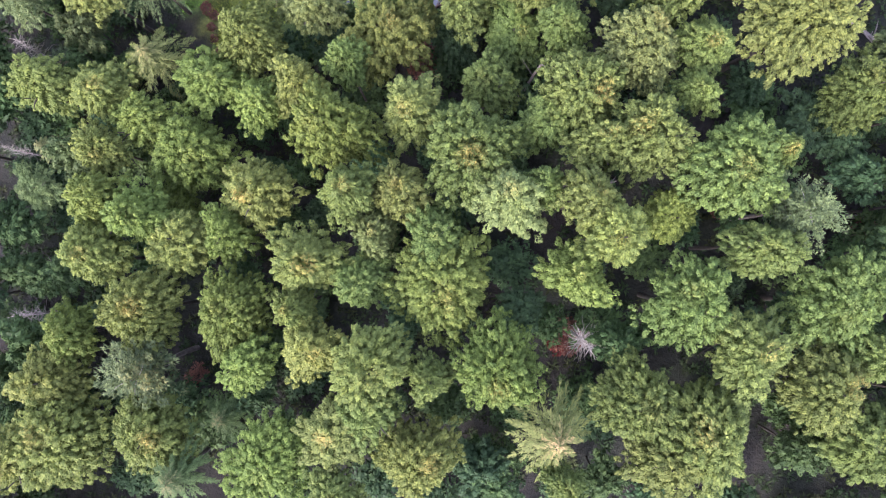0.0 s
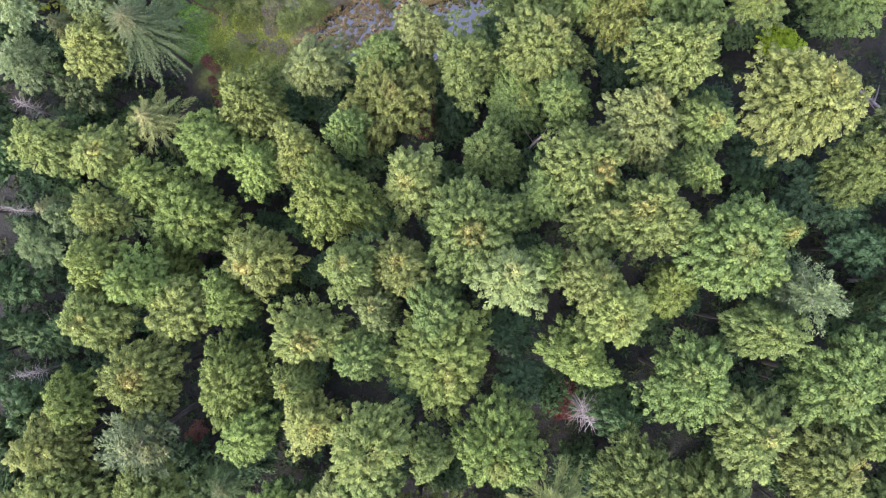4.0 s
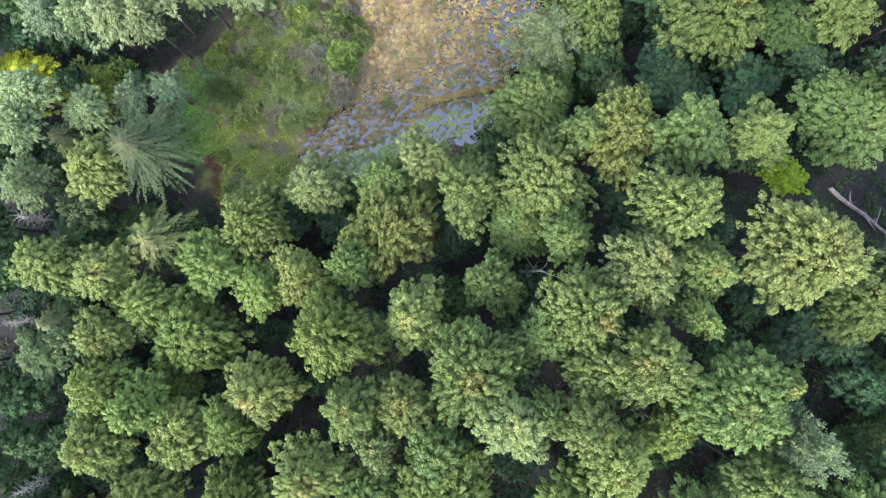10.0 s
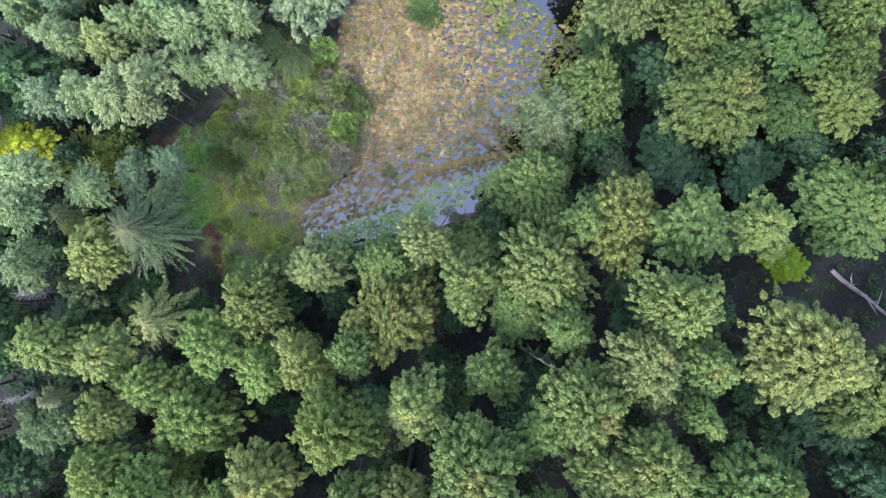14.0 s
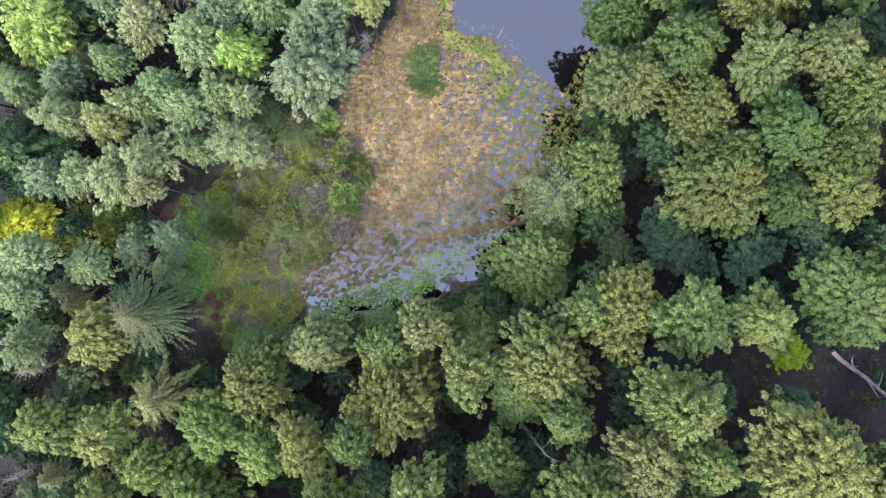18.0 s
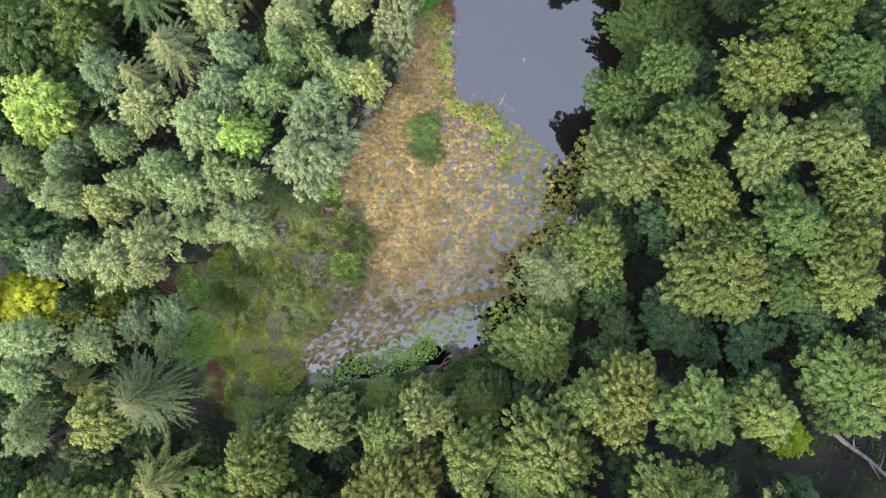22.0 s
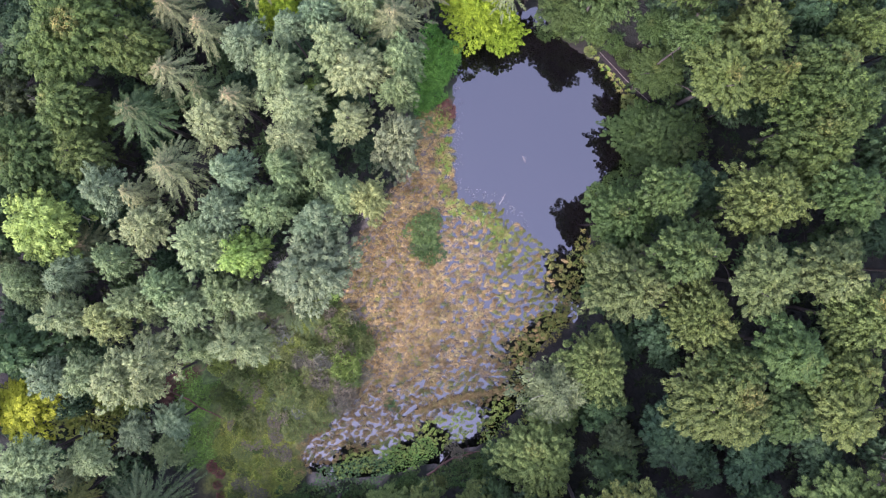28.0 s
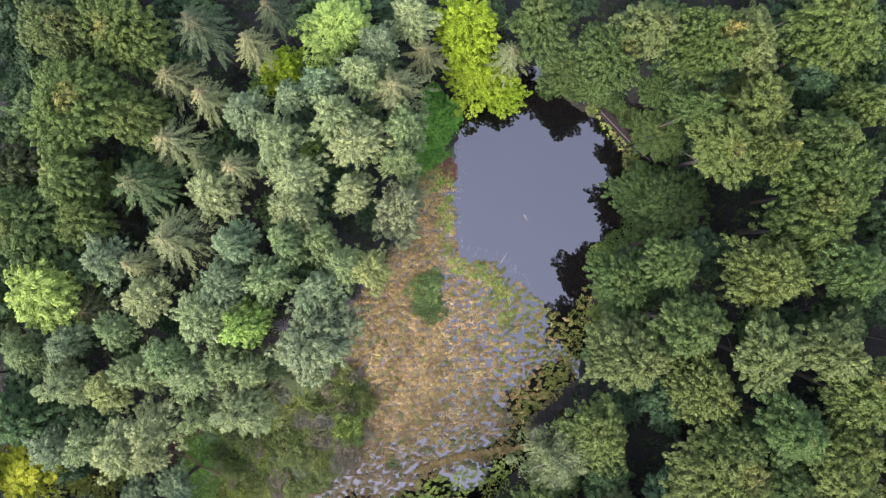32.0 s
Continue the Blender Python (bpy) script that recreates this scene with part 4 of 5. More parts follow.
broadleaf(-49.1, 74.9, 6.0, 17.4, "deep_green")
willow(-48.7, 66.5, 5.0, 16.6, "lime")
pine(-40.4, 70.8, 3.2, 17.0, "blue")
fir(-32.5, 73.2, 4.8, 17.9, "pale")
fir(-37.0, 70.4, 2.8, 17.3, "pale")
fir(-45.3, 64.3, 3.5, 12.0, "pale", dry=.8)
pine(-35.8, 66.0, 3.2, 17.7, "pale")
pine(-39.3, 62.5, 2.7, 17.3, "green")
pine(-28.9, 64.2, 3.5, 18.9, "pale")
pine(-46.5, 60.8, 3.0, 16.1, "blue")
pine(-46.0, 56.2, 3.2, 16.8, "pale")
pine(-40.8, 55.1, 2.9, 17.0, "yellow")
pine(-36.7, 57.6, 3.3, 17.1, "green")
pine(-33.2, 59.2, 2.9, 17.4, "green")
pine(-30.8, 56.5, 3.1, 17.1, "pale")
pine(-27.0, 58.4, 3.2, 17.5, "green")
pine(-23.9, 57.9, 2.4, 17.5, "pale")
pine(-25.2, 53.3, 4.0, 16.4, "pale")
pine(-34.9, 51.5, 3.6, 17.2, "pale")
pine(-30.2, 52.4, 2.6, 16.7, "green")
pine(-25.4, 72.8, 3.1, 18.2, "blue")
pine(-26.5, 68.0, 3.1, 18.7, "blue")
pine(-21.2, 68.5, 3.2, 18.7, "green")
pine(-19.4, 73.4, 2.9, 18.1, "green")
pine(-15.8, 73.4, 2.6, 18.0, "green")
pine(-15.6, 67.4, 3.5, 17.8, "blue")
willow(-15.9, 62.2, 5.7, 17.4, "grey")
pine(-12.6, 70.3, 3.2, 17.8, "green")
pine(-9.7, 69.7, 2.9, 17.7, "yellow")
willow(-24.1, 63.5, 3.1, 18.7, "lime")
dead(-22.3, 62.0, 2.3, 8.0, "bark")
fir(-20.0, 57.0, 4.5, 9.0, "green")
shrub(-17.0, 58.7, 1.8, 3.0, "lime")
pine(-22.6, 57.6, 2.2, 10.0, "green")
pine(-18.9, 76.9, 3.5, 17.7, "pale")
willow(-6.5, 76.5, 3.8, 17.2, "grey")
dead(-11.2, 68.9, 2.1, 4.0, "bark")
pine(-50.9, 59.2, 3.0, 16.5, "green")
understory(-55.0, 52.9, 4.1, 9.0, "blue")
understory(-55.3, 48.5, 3.0, 8.0, "blue")
willow(-55.0, 43.6, 4.8, 9.0, "sulphur")
shrub(-47.6, 42.1, 4.7, 6.5, "yolive")
shrub(-44.3, 43.4, 3.4, 6.0, "yolive")
pine(-48.5, 39.3, 3.4, 18.6, "pale")
pine(-42.7, 49.0, 2.9, 17.4, "pale")
pine(-38.7, 48.4, 3.3, 17.5, "pale")
pine(-47.1, 49.0, 3.2, 17.4, "blue")
pine(-44.2, 38.4, 3.3, 13.0, "pale")
pine(-35.4, 48.1, 2.5, 17.6, "pale")
fir(-47.5, 35.3, 2.5, 12.0, "pale")
fir(-45.8, 33.4, 2.2, 13.0, "yellow")
broadleaf(-40.6, 30.4, 4.0, 18.8, "yellow")
fir(-35.4, 33.0, 5.9, 18.7, "green")
pine(-49.3, 35.1, 2.9, 18.7, "pale")
pine(-49.0, 29.3, 2.9, 18.6, "pale")
dead(-52.0, 25.2, 2.3, 12.0, "bark")
fir(-46.4, 22.1, 5.0, 12.0, "blue")
understory(-41.8, 39.9, 2.6, 6.0, "olive")
# deep_ tints for the eastern trees: the slope's shade is put into the leaves
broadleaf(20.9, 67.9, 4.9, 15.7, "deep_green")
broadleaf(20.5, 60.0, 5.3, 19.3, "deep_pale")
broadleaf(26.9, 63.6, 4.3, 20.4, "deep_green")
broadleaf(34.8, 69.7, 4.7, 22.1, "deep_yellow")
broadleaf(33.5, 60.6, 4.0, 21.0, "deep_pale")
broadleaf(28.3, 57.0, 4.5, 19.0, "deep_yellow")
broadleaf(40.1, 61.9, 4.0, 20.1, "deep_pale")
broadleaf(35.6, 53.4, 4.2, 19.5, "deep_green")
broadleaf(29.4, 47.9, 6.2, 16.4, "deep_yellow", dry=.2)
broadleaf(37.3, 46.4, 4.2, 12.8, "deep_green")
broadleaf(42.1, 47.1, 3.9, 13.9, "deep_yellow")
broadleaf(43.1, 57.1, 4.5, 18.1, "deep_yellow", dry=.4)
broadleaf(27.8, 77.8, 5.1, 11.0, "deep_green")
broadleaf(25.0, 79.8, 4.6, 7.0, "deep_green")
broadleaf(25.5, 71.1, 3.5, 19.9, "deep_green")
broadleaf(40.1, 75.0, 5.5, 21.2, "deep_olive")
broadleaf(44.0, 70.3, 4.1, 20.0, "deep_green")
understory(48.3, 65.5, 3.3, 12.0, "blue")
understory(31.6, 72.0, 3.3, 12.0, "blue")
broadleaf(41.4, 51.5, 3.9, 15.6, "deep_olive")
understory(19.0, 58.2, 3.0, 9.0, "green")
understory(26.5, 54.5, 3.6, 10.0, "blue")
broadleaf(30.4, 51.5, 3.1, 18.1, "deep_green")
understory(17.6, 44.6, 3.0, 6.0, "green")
broadleaf(-7.7, 29.4, 3.9, 7.0, "green")
broadleaf(-3.9, 29.8, 3.5, 8.0, "green")
broadleaf(-14.1, 27.6, 3.1, 6.0, "olive")
broadleaf(-20.5, 27.4, 3.6, 6.0, "green")
broadleaf(-25.6, 27.1, 3.3, 5.0, "green")
broadleaf(3.4, 31.0, 3.6, 9.0, "green")
broadleaf(-11.5, 27.8, 3.0, 6.0, "green")
broadleaf(13.7, 43.9, 3.6, 9.0, "green")
understory(20.8, 40.7, 2.8, 8.0, "olive")
understory(34.2, 40.7, 4.0, 8.0, "blue")
understory(26.5, 40.5, 4.1, 9.0, "blue")
understory(40.6, 42.9, 3.2, 9.0, "blue")

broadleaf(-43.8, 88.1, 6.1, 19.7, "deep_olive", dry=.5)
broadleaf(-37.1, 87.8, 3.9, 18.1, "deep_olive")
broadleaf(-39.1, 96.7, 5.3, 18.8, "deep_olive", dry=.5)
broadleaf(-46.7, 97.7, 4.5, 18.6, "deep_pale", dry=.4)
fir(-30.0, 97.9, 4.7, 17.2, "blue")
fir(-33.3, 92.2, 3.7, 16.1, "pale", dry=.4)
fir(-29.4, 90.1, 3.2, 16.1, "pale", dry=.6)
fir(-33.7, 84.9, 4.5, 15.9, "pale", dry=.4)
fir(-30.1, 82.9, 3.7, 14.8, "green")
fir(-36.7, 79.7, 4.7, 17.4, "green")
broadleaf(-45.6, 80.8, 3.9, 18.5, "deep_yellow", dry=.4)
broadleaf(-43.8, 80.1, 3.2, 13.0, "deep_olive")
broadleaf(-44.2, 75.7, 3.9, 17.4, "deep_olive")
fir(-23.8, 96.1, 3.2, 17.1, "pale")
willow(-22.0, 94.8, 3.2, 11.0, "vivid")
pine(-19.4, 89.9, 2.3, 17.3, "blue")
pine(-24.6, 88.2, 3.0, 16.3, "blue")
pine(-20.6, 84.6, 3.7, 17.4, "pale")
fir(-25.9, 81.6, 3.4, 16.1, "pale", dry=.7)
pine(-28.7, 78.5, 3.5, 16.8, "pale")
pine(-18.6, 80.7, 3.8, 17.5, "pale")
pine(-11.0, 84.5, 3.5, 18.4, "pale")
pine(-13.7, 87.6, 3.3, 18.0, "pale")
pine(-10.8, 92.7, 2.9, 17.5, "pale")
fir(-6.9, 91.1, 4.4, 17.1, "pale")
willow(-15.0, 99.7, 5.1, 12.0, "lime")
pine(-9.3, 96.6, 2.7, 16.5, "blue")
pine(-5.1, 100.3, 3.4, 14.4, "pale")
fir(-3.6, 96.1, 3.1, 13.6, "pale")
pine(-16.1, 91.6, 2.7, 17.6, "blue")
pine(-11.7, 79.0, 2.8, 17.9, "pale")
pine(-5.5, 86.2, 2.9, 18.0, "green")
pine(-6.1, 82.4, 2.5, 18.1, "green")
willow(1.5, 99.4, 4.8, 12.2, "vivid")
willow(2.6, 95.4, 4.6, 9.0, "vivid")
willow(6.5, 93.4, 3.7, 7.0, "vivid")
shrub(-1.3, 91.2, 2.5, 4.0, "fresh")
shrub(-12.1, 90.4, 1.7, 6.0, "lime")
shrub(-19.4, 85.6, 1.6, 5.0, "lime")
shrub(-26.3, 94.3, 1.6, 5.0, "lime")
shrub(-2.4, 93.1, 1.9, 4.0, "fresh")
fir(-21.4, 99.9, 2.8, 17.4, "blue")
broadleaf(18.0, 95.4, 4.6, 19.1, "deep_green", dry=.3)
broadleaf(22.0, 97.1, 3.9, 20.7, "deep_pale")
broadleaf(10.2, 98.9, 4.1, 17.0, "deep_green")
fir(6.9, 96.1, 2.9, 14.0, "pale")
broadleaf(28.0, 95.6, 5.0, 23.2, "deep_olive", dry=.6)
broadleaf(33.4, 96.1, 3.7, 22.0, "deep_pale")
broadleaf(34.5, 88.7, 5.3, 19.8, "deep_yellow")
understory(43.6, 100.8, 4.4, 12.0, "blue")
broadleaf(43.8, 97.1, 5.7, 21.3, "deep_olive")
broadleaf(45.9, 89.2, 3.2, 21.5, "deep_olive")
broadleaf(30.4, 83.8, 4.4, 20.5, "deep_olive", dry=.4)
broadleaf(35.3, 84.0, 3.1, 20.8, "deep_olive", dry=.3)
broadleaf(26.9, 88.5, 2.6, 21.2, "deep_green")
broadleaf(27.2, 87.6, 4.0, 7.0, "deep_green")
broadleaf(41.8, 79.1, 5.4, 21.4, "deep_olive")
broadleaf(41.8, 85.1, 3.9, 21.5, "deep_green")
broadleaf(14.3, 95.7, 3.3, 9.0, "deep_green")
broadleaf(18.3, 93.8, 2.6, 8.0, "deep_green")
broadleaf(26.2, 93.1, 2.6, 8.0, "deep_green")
understory(42.7, 69.9, 1.4, 10.0, "blue")
understory(-55.5, 92.9, 3.7, 10.0, "blue")
understory(-52.2, 95.9, 2.9, 12.0, "blue")


# ---- shrub thicket, meadow edge ----
OPEN = [WET, MARSH, REEDS, MEADOW, MOSS, THICKET, SHORE]


def in_forest(x, y, margin):
    return all(not inside(p, np.array([x]), np.array([y]))[0] and edge_distance(p, np.array([x]), np.array([y]))[0] > margin for p in OPEN)


CLOSE = [(-64, -48), (64, -48), (64, 126), (-64, 126)]

def scatter(poly, spacing, seed, wavy=0.0):
    """Evenly loose places inside an outline, which may be made wavy."""
    r = np.random.default_rng(seed)
    px, py = np.array([p[0] for p in poly]), np.array([p[1] for p in poly])
    gx, gy = np.meshgrid(np.arange(px.min(), px.max(), spacing), np.arange(py.min(), py.max(), spacing * 0.87))
    gx[1::2] += spacing / 2
    gx, gy = gx.ravel() + r.normal(0, spacing * 0.22, gx.size), gy.ravel() + r.normal(0, spacing * 0.22, gy.size)
    keep = inside(poly, gx + wavy * ripple(gx, gy, 0.7, 1.0), gy + wavy * ripple(gy, gx, 0.8, 2.0))
    return gx[keep], gy[keep]


sx, sy = scatter(THICKET, 1.55, 3, 1.2)
for x, y in zip(sx, sy):
    twiggy = random.random() < 0.65 * smooth(-32, -18, x + 0.5 * (y - 46))
    shrub(x, y, random.uniform(1.0, 1.9), random.uniform(1.2, 2.6), random.choice(["brown", "olive", "ash", "brown", "olive", "deep_olive"] if twiggy else ["olive", "olive", "yolive", "deep_olive", "brown"]))
sx, sy = scatter(MOSS, 1.8, 4, 1.2)
for x, y in zip(sx, sy):
    shrub(x, y, random.uniform(0.8, 1.5), random.uniform(0.5, 1.0), random.choice(["yolive", "yolive", "yellow", "olive", "deep_olive", "brown"]))


# ---- reeds, lilies, grass ----
def tuft_mesh(name, x, y, z, radius, blades, length, width, mat, seed, lean=0.8):
    r = np.random.default_rng(seed)
    n = len(x)
    phi = r.uniform(0, 6.283, (n, blades))
    rr = np.sqrt(r.uniform(0, 1, (n, blades))) * np.broadcast_to(radius, n)[:, None]
    c = np.stack([x[:, None] + np.cos(phi) * rr, y[:, None] + np.sin(phi) * rr, np.broadcast_to(np.asarray(z)[:, None], phi.shape) + r.uniform(0.05, 0.35, phi.shape)], axis=-1)
    along = np.stack([np.cos(phi) * lean, np.sin(phi) * lean, r.uniform(0.2, 0.9, phi.shape)], axis=-1) + r.normal(0, 0.3, c.shape)
    nor = np.array([0, 0, 1.0]) + r.normal(0, 0.4, c.shape)
    m = n * blades
    return leaf_mesh(name, c.reshape(m, 3), along.reshape(m, 3), nor.reshape(m, 3), length * r.uniform(0.6, 1.4, m), width * r.uniform(0.6, 1.4, m), mat, curl=0.1, tone=np.repeat(r.uniform(0, 1, n), blades))


def stuff(name, me, label, category):
    return tagged(new(name, me), label, category, kind="stuff")


def tussock_mesh(name, x, y, z, wide, high, blades, length, width, mat, seed, stretch=0.3):
    """Domed tussocks, longer than wide, whose blades arch outwards."""
    r = np.random.default_rng(seed)
    n = len(x)
    turn = r.normal(0.35, 0.5, n)[:, None]
    long, thin = (1 + r.uniform(0, 2 * stretch, n))[:, None], (1 - r.uniform(0, stretch, n))[:, None]
    phi = r.uniform(0, 6.283, (n, blades))
    f = np.sqrt(r.uniform(0, 1, (n, blades)))
    rr = f * np.broadcast_to(wide, n)[:, None]
    u, v = np.cos(phi) * rr * long, np.sin(phi) * rr * thin
    dx, dy = u * np.cos(turn) - v * np.sin(turn), u * np.sin(turn) + v * np.cos(turn)
    tall = np.broadcast_to(high, n)[:, None] * r.uniform(0.7, 1.3, (n, 1))
    c = np.stack([x[:, None] + dx, y[:, None] + dy, np.asarray(z)[:, None] + tall * (1.05 - f ** 2) + r.normal(0, 0.03, f.shape)], axis=-1)
    along = np.stack([dx, dy, np.zeros_like(dx)], axis=-1) / np.broadcast_to(wide, n)[:, None, None] + np.array([0, 0, 0.25]) - np.array([0, 0, 0.9]) * (f ** 2)[..., None] + r.normal(0, 0.35, c.shape)
    nor = np.array([0, 0, 1.0]) + 0.8 * np.stack([dx, dy, np.zeros_like(dx)], axis=-1) / np.broadcast_to(wide, n)[:, None, None] + r.normal(0, 0.25, c.shape)
    m = n * blades
    tone = np.clip(np.repeat(r.uniform(0, 1, n), blades) + r.normal(0, 0.08, m), 0, 1)
    return leaf_mesh(name, c.reshape(m, 3), along.reshape(m, 3), nor.reshape(m, 3), length * r.uniform(0.6, 1.4, m), width * r.uniform(0.6, 1.4, m), mat, curl=0.15, tone=tone)


def thinning(x, y):
    """0 in the closed reed bed, 1 towards the open water in the east and the bay in the south."""
    south = 1 - smooth(0.5, 7.5, edge_distance([(14.0, 45.6), (4.0, 40.6), (-6.0, 37.0), (-23.0, 32.0)], x, y))
    east = smooth(2, 15, x + 0.25 * (y - 55) + 1.5 * ripple(x, y, 0.4, 1.0))
    return np.clip(east + 0.55 * south, 0, 1)


rx, ry = scatter(MARSH, 0.8, 5)
BAY = [(-19.0, 33.0), (-14.0, 34.8), (-8.4, 36.8), (-2.8, 39.6), (4.0, 42.0), (11.6, 44.2), (12.4, 40.0), (4.0, 35.0), (-4.0, 31.0), (-19.0, 28.5)]
clear = ~inside(BAY, rx, ry)
rx, ry = rx[clear], ry[clear]
rz = np.maximum(ground_z(rx, ry), -0.05)
thin = thinning(rx, ry)
chance = rng.uniform(0, 1, len(rx))
keep = chance > 0.12 * thin
green = rng.uniform(0, 1, len(rx)) < 0.1 + 0.75 * thin * smooth(0, 10, rx + 6)
wide = 0.44 - 0.06 * thin
for name, pick, mat, label, kind in (("reed_tussocks", keep & ~green, STRAW, "straw-coloured tussocks of withered marsh plants standing in water", "reeds"),
                                     ("sedge_tussocks", keep & green, SEDGE, "olive-green and tan sedge tussocks in shallow pond water", "sedge")):
    stuff(name, tussock_mesh(name, rx[pick], ry[pick], rz[pick], wide[pick], 0.46, 60, 0.26, 0.085, mat, 6), label, kind)
rx, ry = scatter(MARSH, 0.42, 15)
keep = (rng.uniform(0, 1, len(rx)) > 0.62 + 1.3 * thinning(rx, ry)) & (ripple(rx, ry, 0.9, 3.0) > -0.9) & ~inside(BAY, rx, ry)
rx, ry = rx[keep], ry[keep]
stuff("reed_litter", tuft_mesh("reed_litter", rx, ry, np.maximum(ground_z(rx, ry), -0.04), 0.3, 12, 0.38, 0.07, LITTER, 16, 2.5), "flattened pale straw litter between the tussocks", "reeds")
LILY_BAY = [(-16.3, 34.2), (-8.4, 37.4), (-2.8, 39.9), (4.4, 42.0), (11.2, 44.2), (10.0, 41.8), (4.5, 38.0), (-1.1, 36.0), (-8.2, 33.4), (-15.4, 31.6)]
lx, ly = scatter(LILY_BAY, 0.66, 8)
keep = rng.uniform(0, 1, len(lx)) > 0.08 + 0.3 * smooth(-6, 6, lx)
lx, ly = lx[keep], ly[keep]
stuff("water_plants", tussock_mesh("water_plants", lx, ly, np.full(len(lx), -0.02), 0.32, 0.12, 34, 0.2, 0.13, LILY, 9), "green leafy water plants floating in the pond bay", "water plants")
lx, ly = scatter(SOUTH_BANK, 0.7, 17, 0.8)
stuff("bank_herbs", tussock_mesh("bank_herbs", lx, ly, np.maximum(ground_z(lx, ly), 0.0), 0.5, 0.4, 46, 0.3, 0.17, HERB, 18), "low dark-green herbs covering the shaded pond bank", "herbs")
RIDGE = [(-4.7, 41.5), (0.4, 43.3), (5.2, 44.2), (11.2, 45.0), (12.4, 45.2), (12.4, 44.7), (5.2, 43.5), (0.4, 42.6), (-4.5, 40.8)]
lx, ly = scatter(RIDGE, 0.3, 31)
stuff("straw_ridge", tuft_mesh("straw_ridge", lx, ly, np.full(len(lx), 0.2), 0.24, 22, 0.42, 0.1, STRAW, 32), "narrow ridge of straw across the pond bay", "reeds")


def pads(name, poly, gap, size, mat, seed, share, label):
    """Round floating leaves, notched, each lying a little tilted on the water."""
    r = np.random.default_rng(seed)
    x, y = scatter(poly, gap, seed)
    pick = (r.uniform(0, 1, len(x)) < share) & (ripple(x, y, 0.8, seed) > -0.8)
    x, y = x[pick], y[pick]
    n = len(x)
    R = size * r.uniform(0.55, 1.3, n)
    ang = r.uniform(0, 6.283, n)[:, None] + np.linspace(0.25, 6.03, 8)[None, :]
    tilt = r.normal(0, 0.16, (n, 2))
    dx, dy = np.cos(ang) * R[:, None], np.sin(ang) * R[:, None]
    z = np.maximum(ground_z(x, y), 0.0)[:, None] + 0.06 + r.uniform(0, 0.12, n)[:, None] + dx * tilt[:, :1] + dy * tilt[:, 1:]
    co = np.stack([x[:, None] + dx, y[:, None] + dy, z], axis=-1)
    me = quads_mesh(name, co.reshape(-1, 3), np.arange(8 * n).reshape(n, 8))
    tone = me.attributes.new("tone", "FLOAT", "FACE")
    tone.data.foreach_set("value", r.uniform(0, 1, n).astype(np.float32))
    me.materials.append(mat)
    return stuff(name, me, label, "water lilies")


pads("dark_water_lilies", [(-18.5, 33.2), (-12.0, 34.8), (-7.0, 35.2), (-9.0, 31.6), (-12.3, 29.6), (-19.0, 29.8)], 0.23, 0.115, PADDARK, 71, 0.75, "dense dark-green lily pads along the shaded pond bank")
pads("green_water_lilies", [(-9.5, 35.8), (-2.8, 37.8), (-1.0, 35.4), (-5.0, 33.0), (-8.8, 32.2)], 0.24, 0.12, PAD, 72, 0.8, "fresh green lily pads along the pond bank")
pads("bay_water_lilies", [(4.0, 39.0), (7.6, 42.0), (11.4, 43.8), (12.2, 40.6), (6.8, 37.6), (4.0, 36.6)], 0.24, 0.115, PADGOLD, 73, 0.7, "yellow-green lily pads at the end of the bay")
pads("bank_water_lilies", [(14.6, 56.9), (10.4, 53.4), (8.3, 50.7), (8.3, 46.2), (10.8, 45.4), (11.4, 49.9), (13.6, 52.0), (16.7, 54.4)], 0.26, 0.115, PADGOLD, 74, 0.42, "yellow-green lily pads along the eastern bank")
EAST_BANK = [(16.3, 63.1), (18.7, 67.1), (19.9, 64.7), (19.5, 58.3), (17.1, 53.5), (10.8, 47.9), (8.8, 49.5), (15.1, 55.9), (16.3, 59.1)]
lx, ly = scatter(EAST_BANK, 0.8, 10)
stuff("bank_plants", tuft_mesh("bank_plants", lx, ly, np.maximum(ground_z(lx, ly), -0.02), 0.4, 24, 0.22, 0.16, BANKGREEN, 11, 1.2), "yellow-green leafy plants along the dark pond bank", "water plants")
for name, poly, mat, gap, label in (("meadow_grass", MEADOW, GRASS, 0.42, "soft green grass of the clearing"), ("moss_grass", MOSS, MOSSY, 0.42, "yellow-green mossy grass"),
                                    ("shore_grass", SHORE, SHOREGREEN, 0.36, "bright green grass on the pond shore")):
    lx, ly = scatter(poly, gap, 12, 1.3)
    stuff(name, tuft_mesh(name, lx, ly, ground_z(lx, ly), 0.3, 12, 0.3, 0.1, mat, 13, 0.7), label, "grass")


# ---- ferns and low growth on the forest floor ----
fx, fy = scatter([(-62, -46), (62, -46), (62, 124), (-62, 124)], 1.7, 41)
dry_land = np.ones(len(fx), bool)
for poly in (WET, REEDS, MEADOW, MOSS, THICKET, SHORE, REDBROWN):
    dry_land &= ~inside(poly, fx, fy) & (edge_distance(poly, fx, fy) > 1.0)
patchy = ripple(fx, fy, 0.35, 5.0) + rng.uniform(-0.8, 0.8, len(fx)) > -0.7
fx, fy = fx[dry_land & patchy], fy[dry_land & patchy]
# Fern greens darkened so they carry the shade of the canopy above
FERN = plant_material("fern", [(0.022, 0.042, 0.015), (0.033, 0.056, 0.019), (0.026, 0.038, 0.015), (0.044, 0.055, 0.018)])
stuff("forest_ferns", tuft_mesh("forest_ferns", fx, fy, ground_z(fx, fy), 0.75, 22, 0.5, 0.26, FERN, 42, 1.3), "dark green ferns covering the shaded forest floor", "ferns")

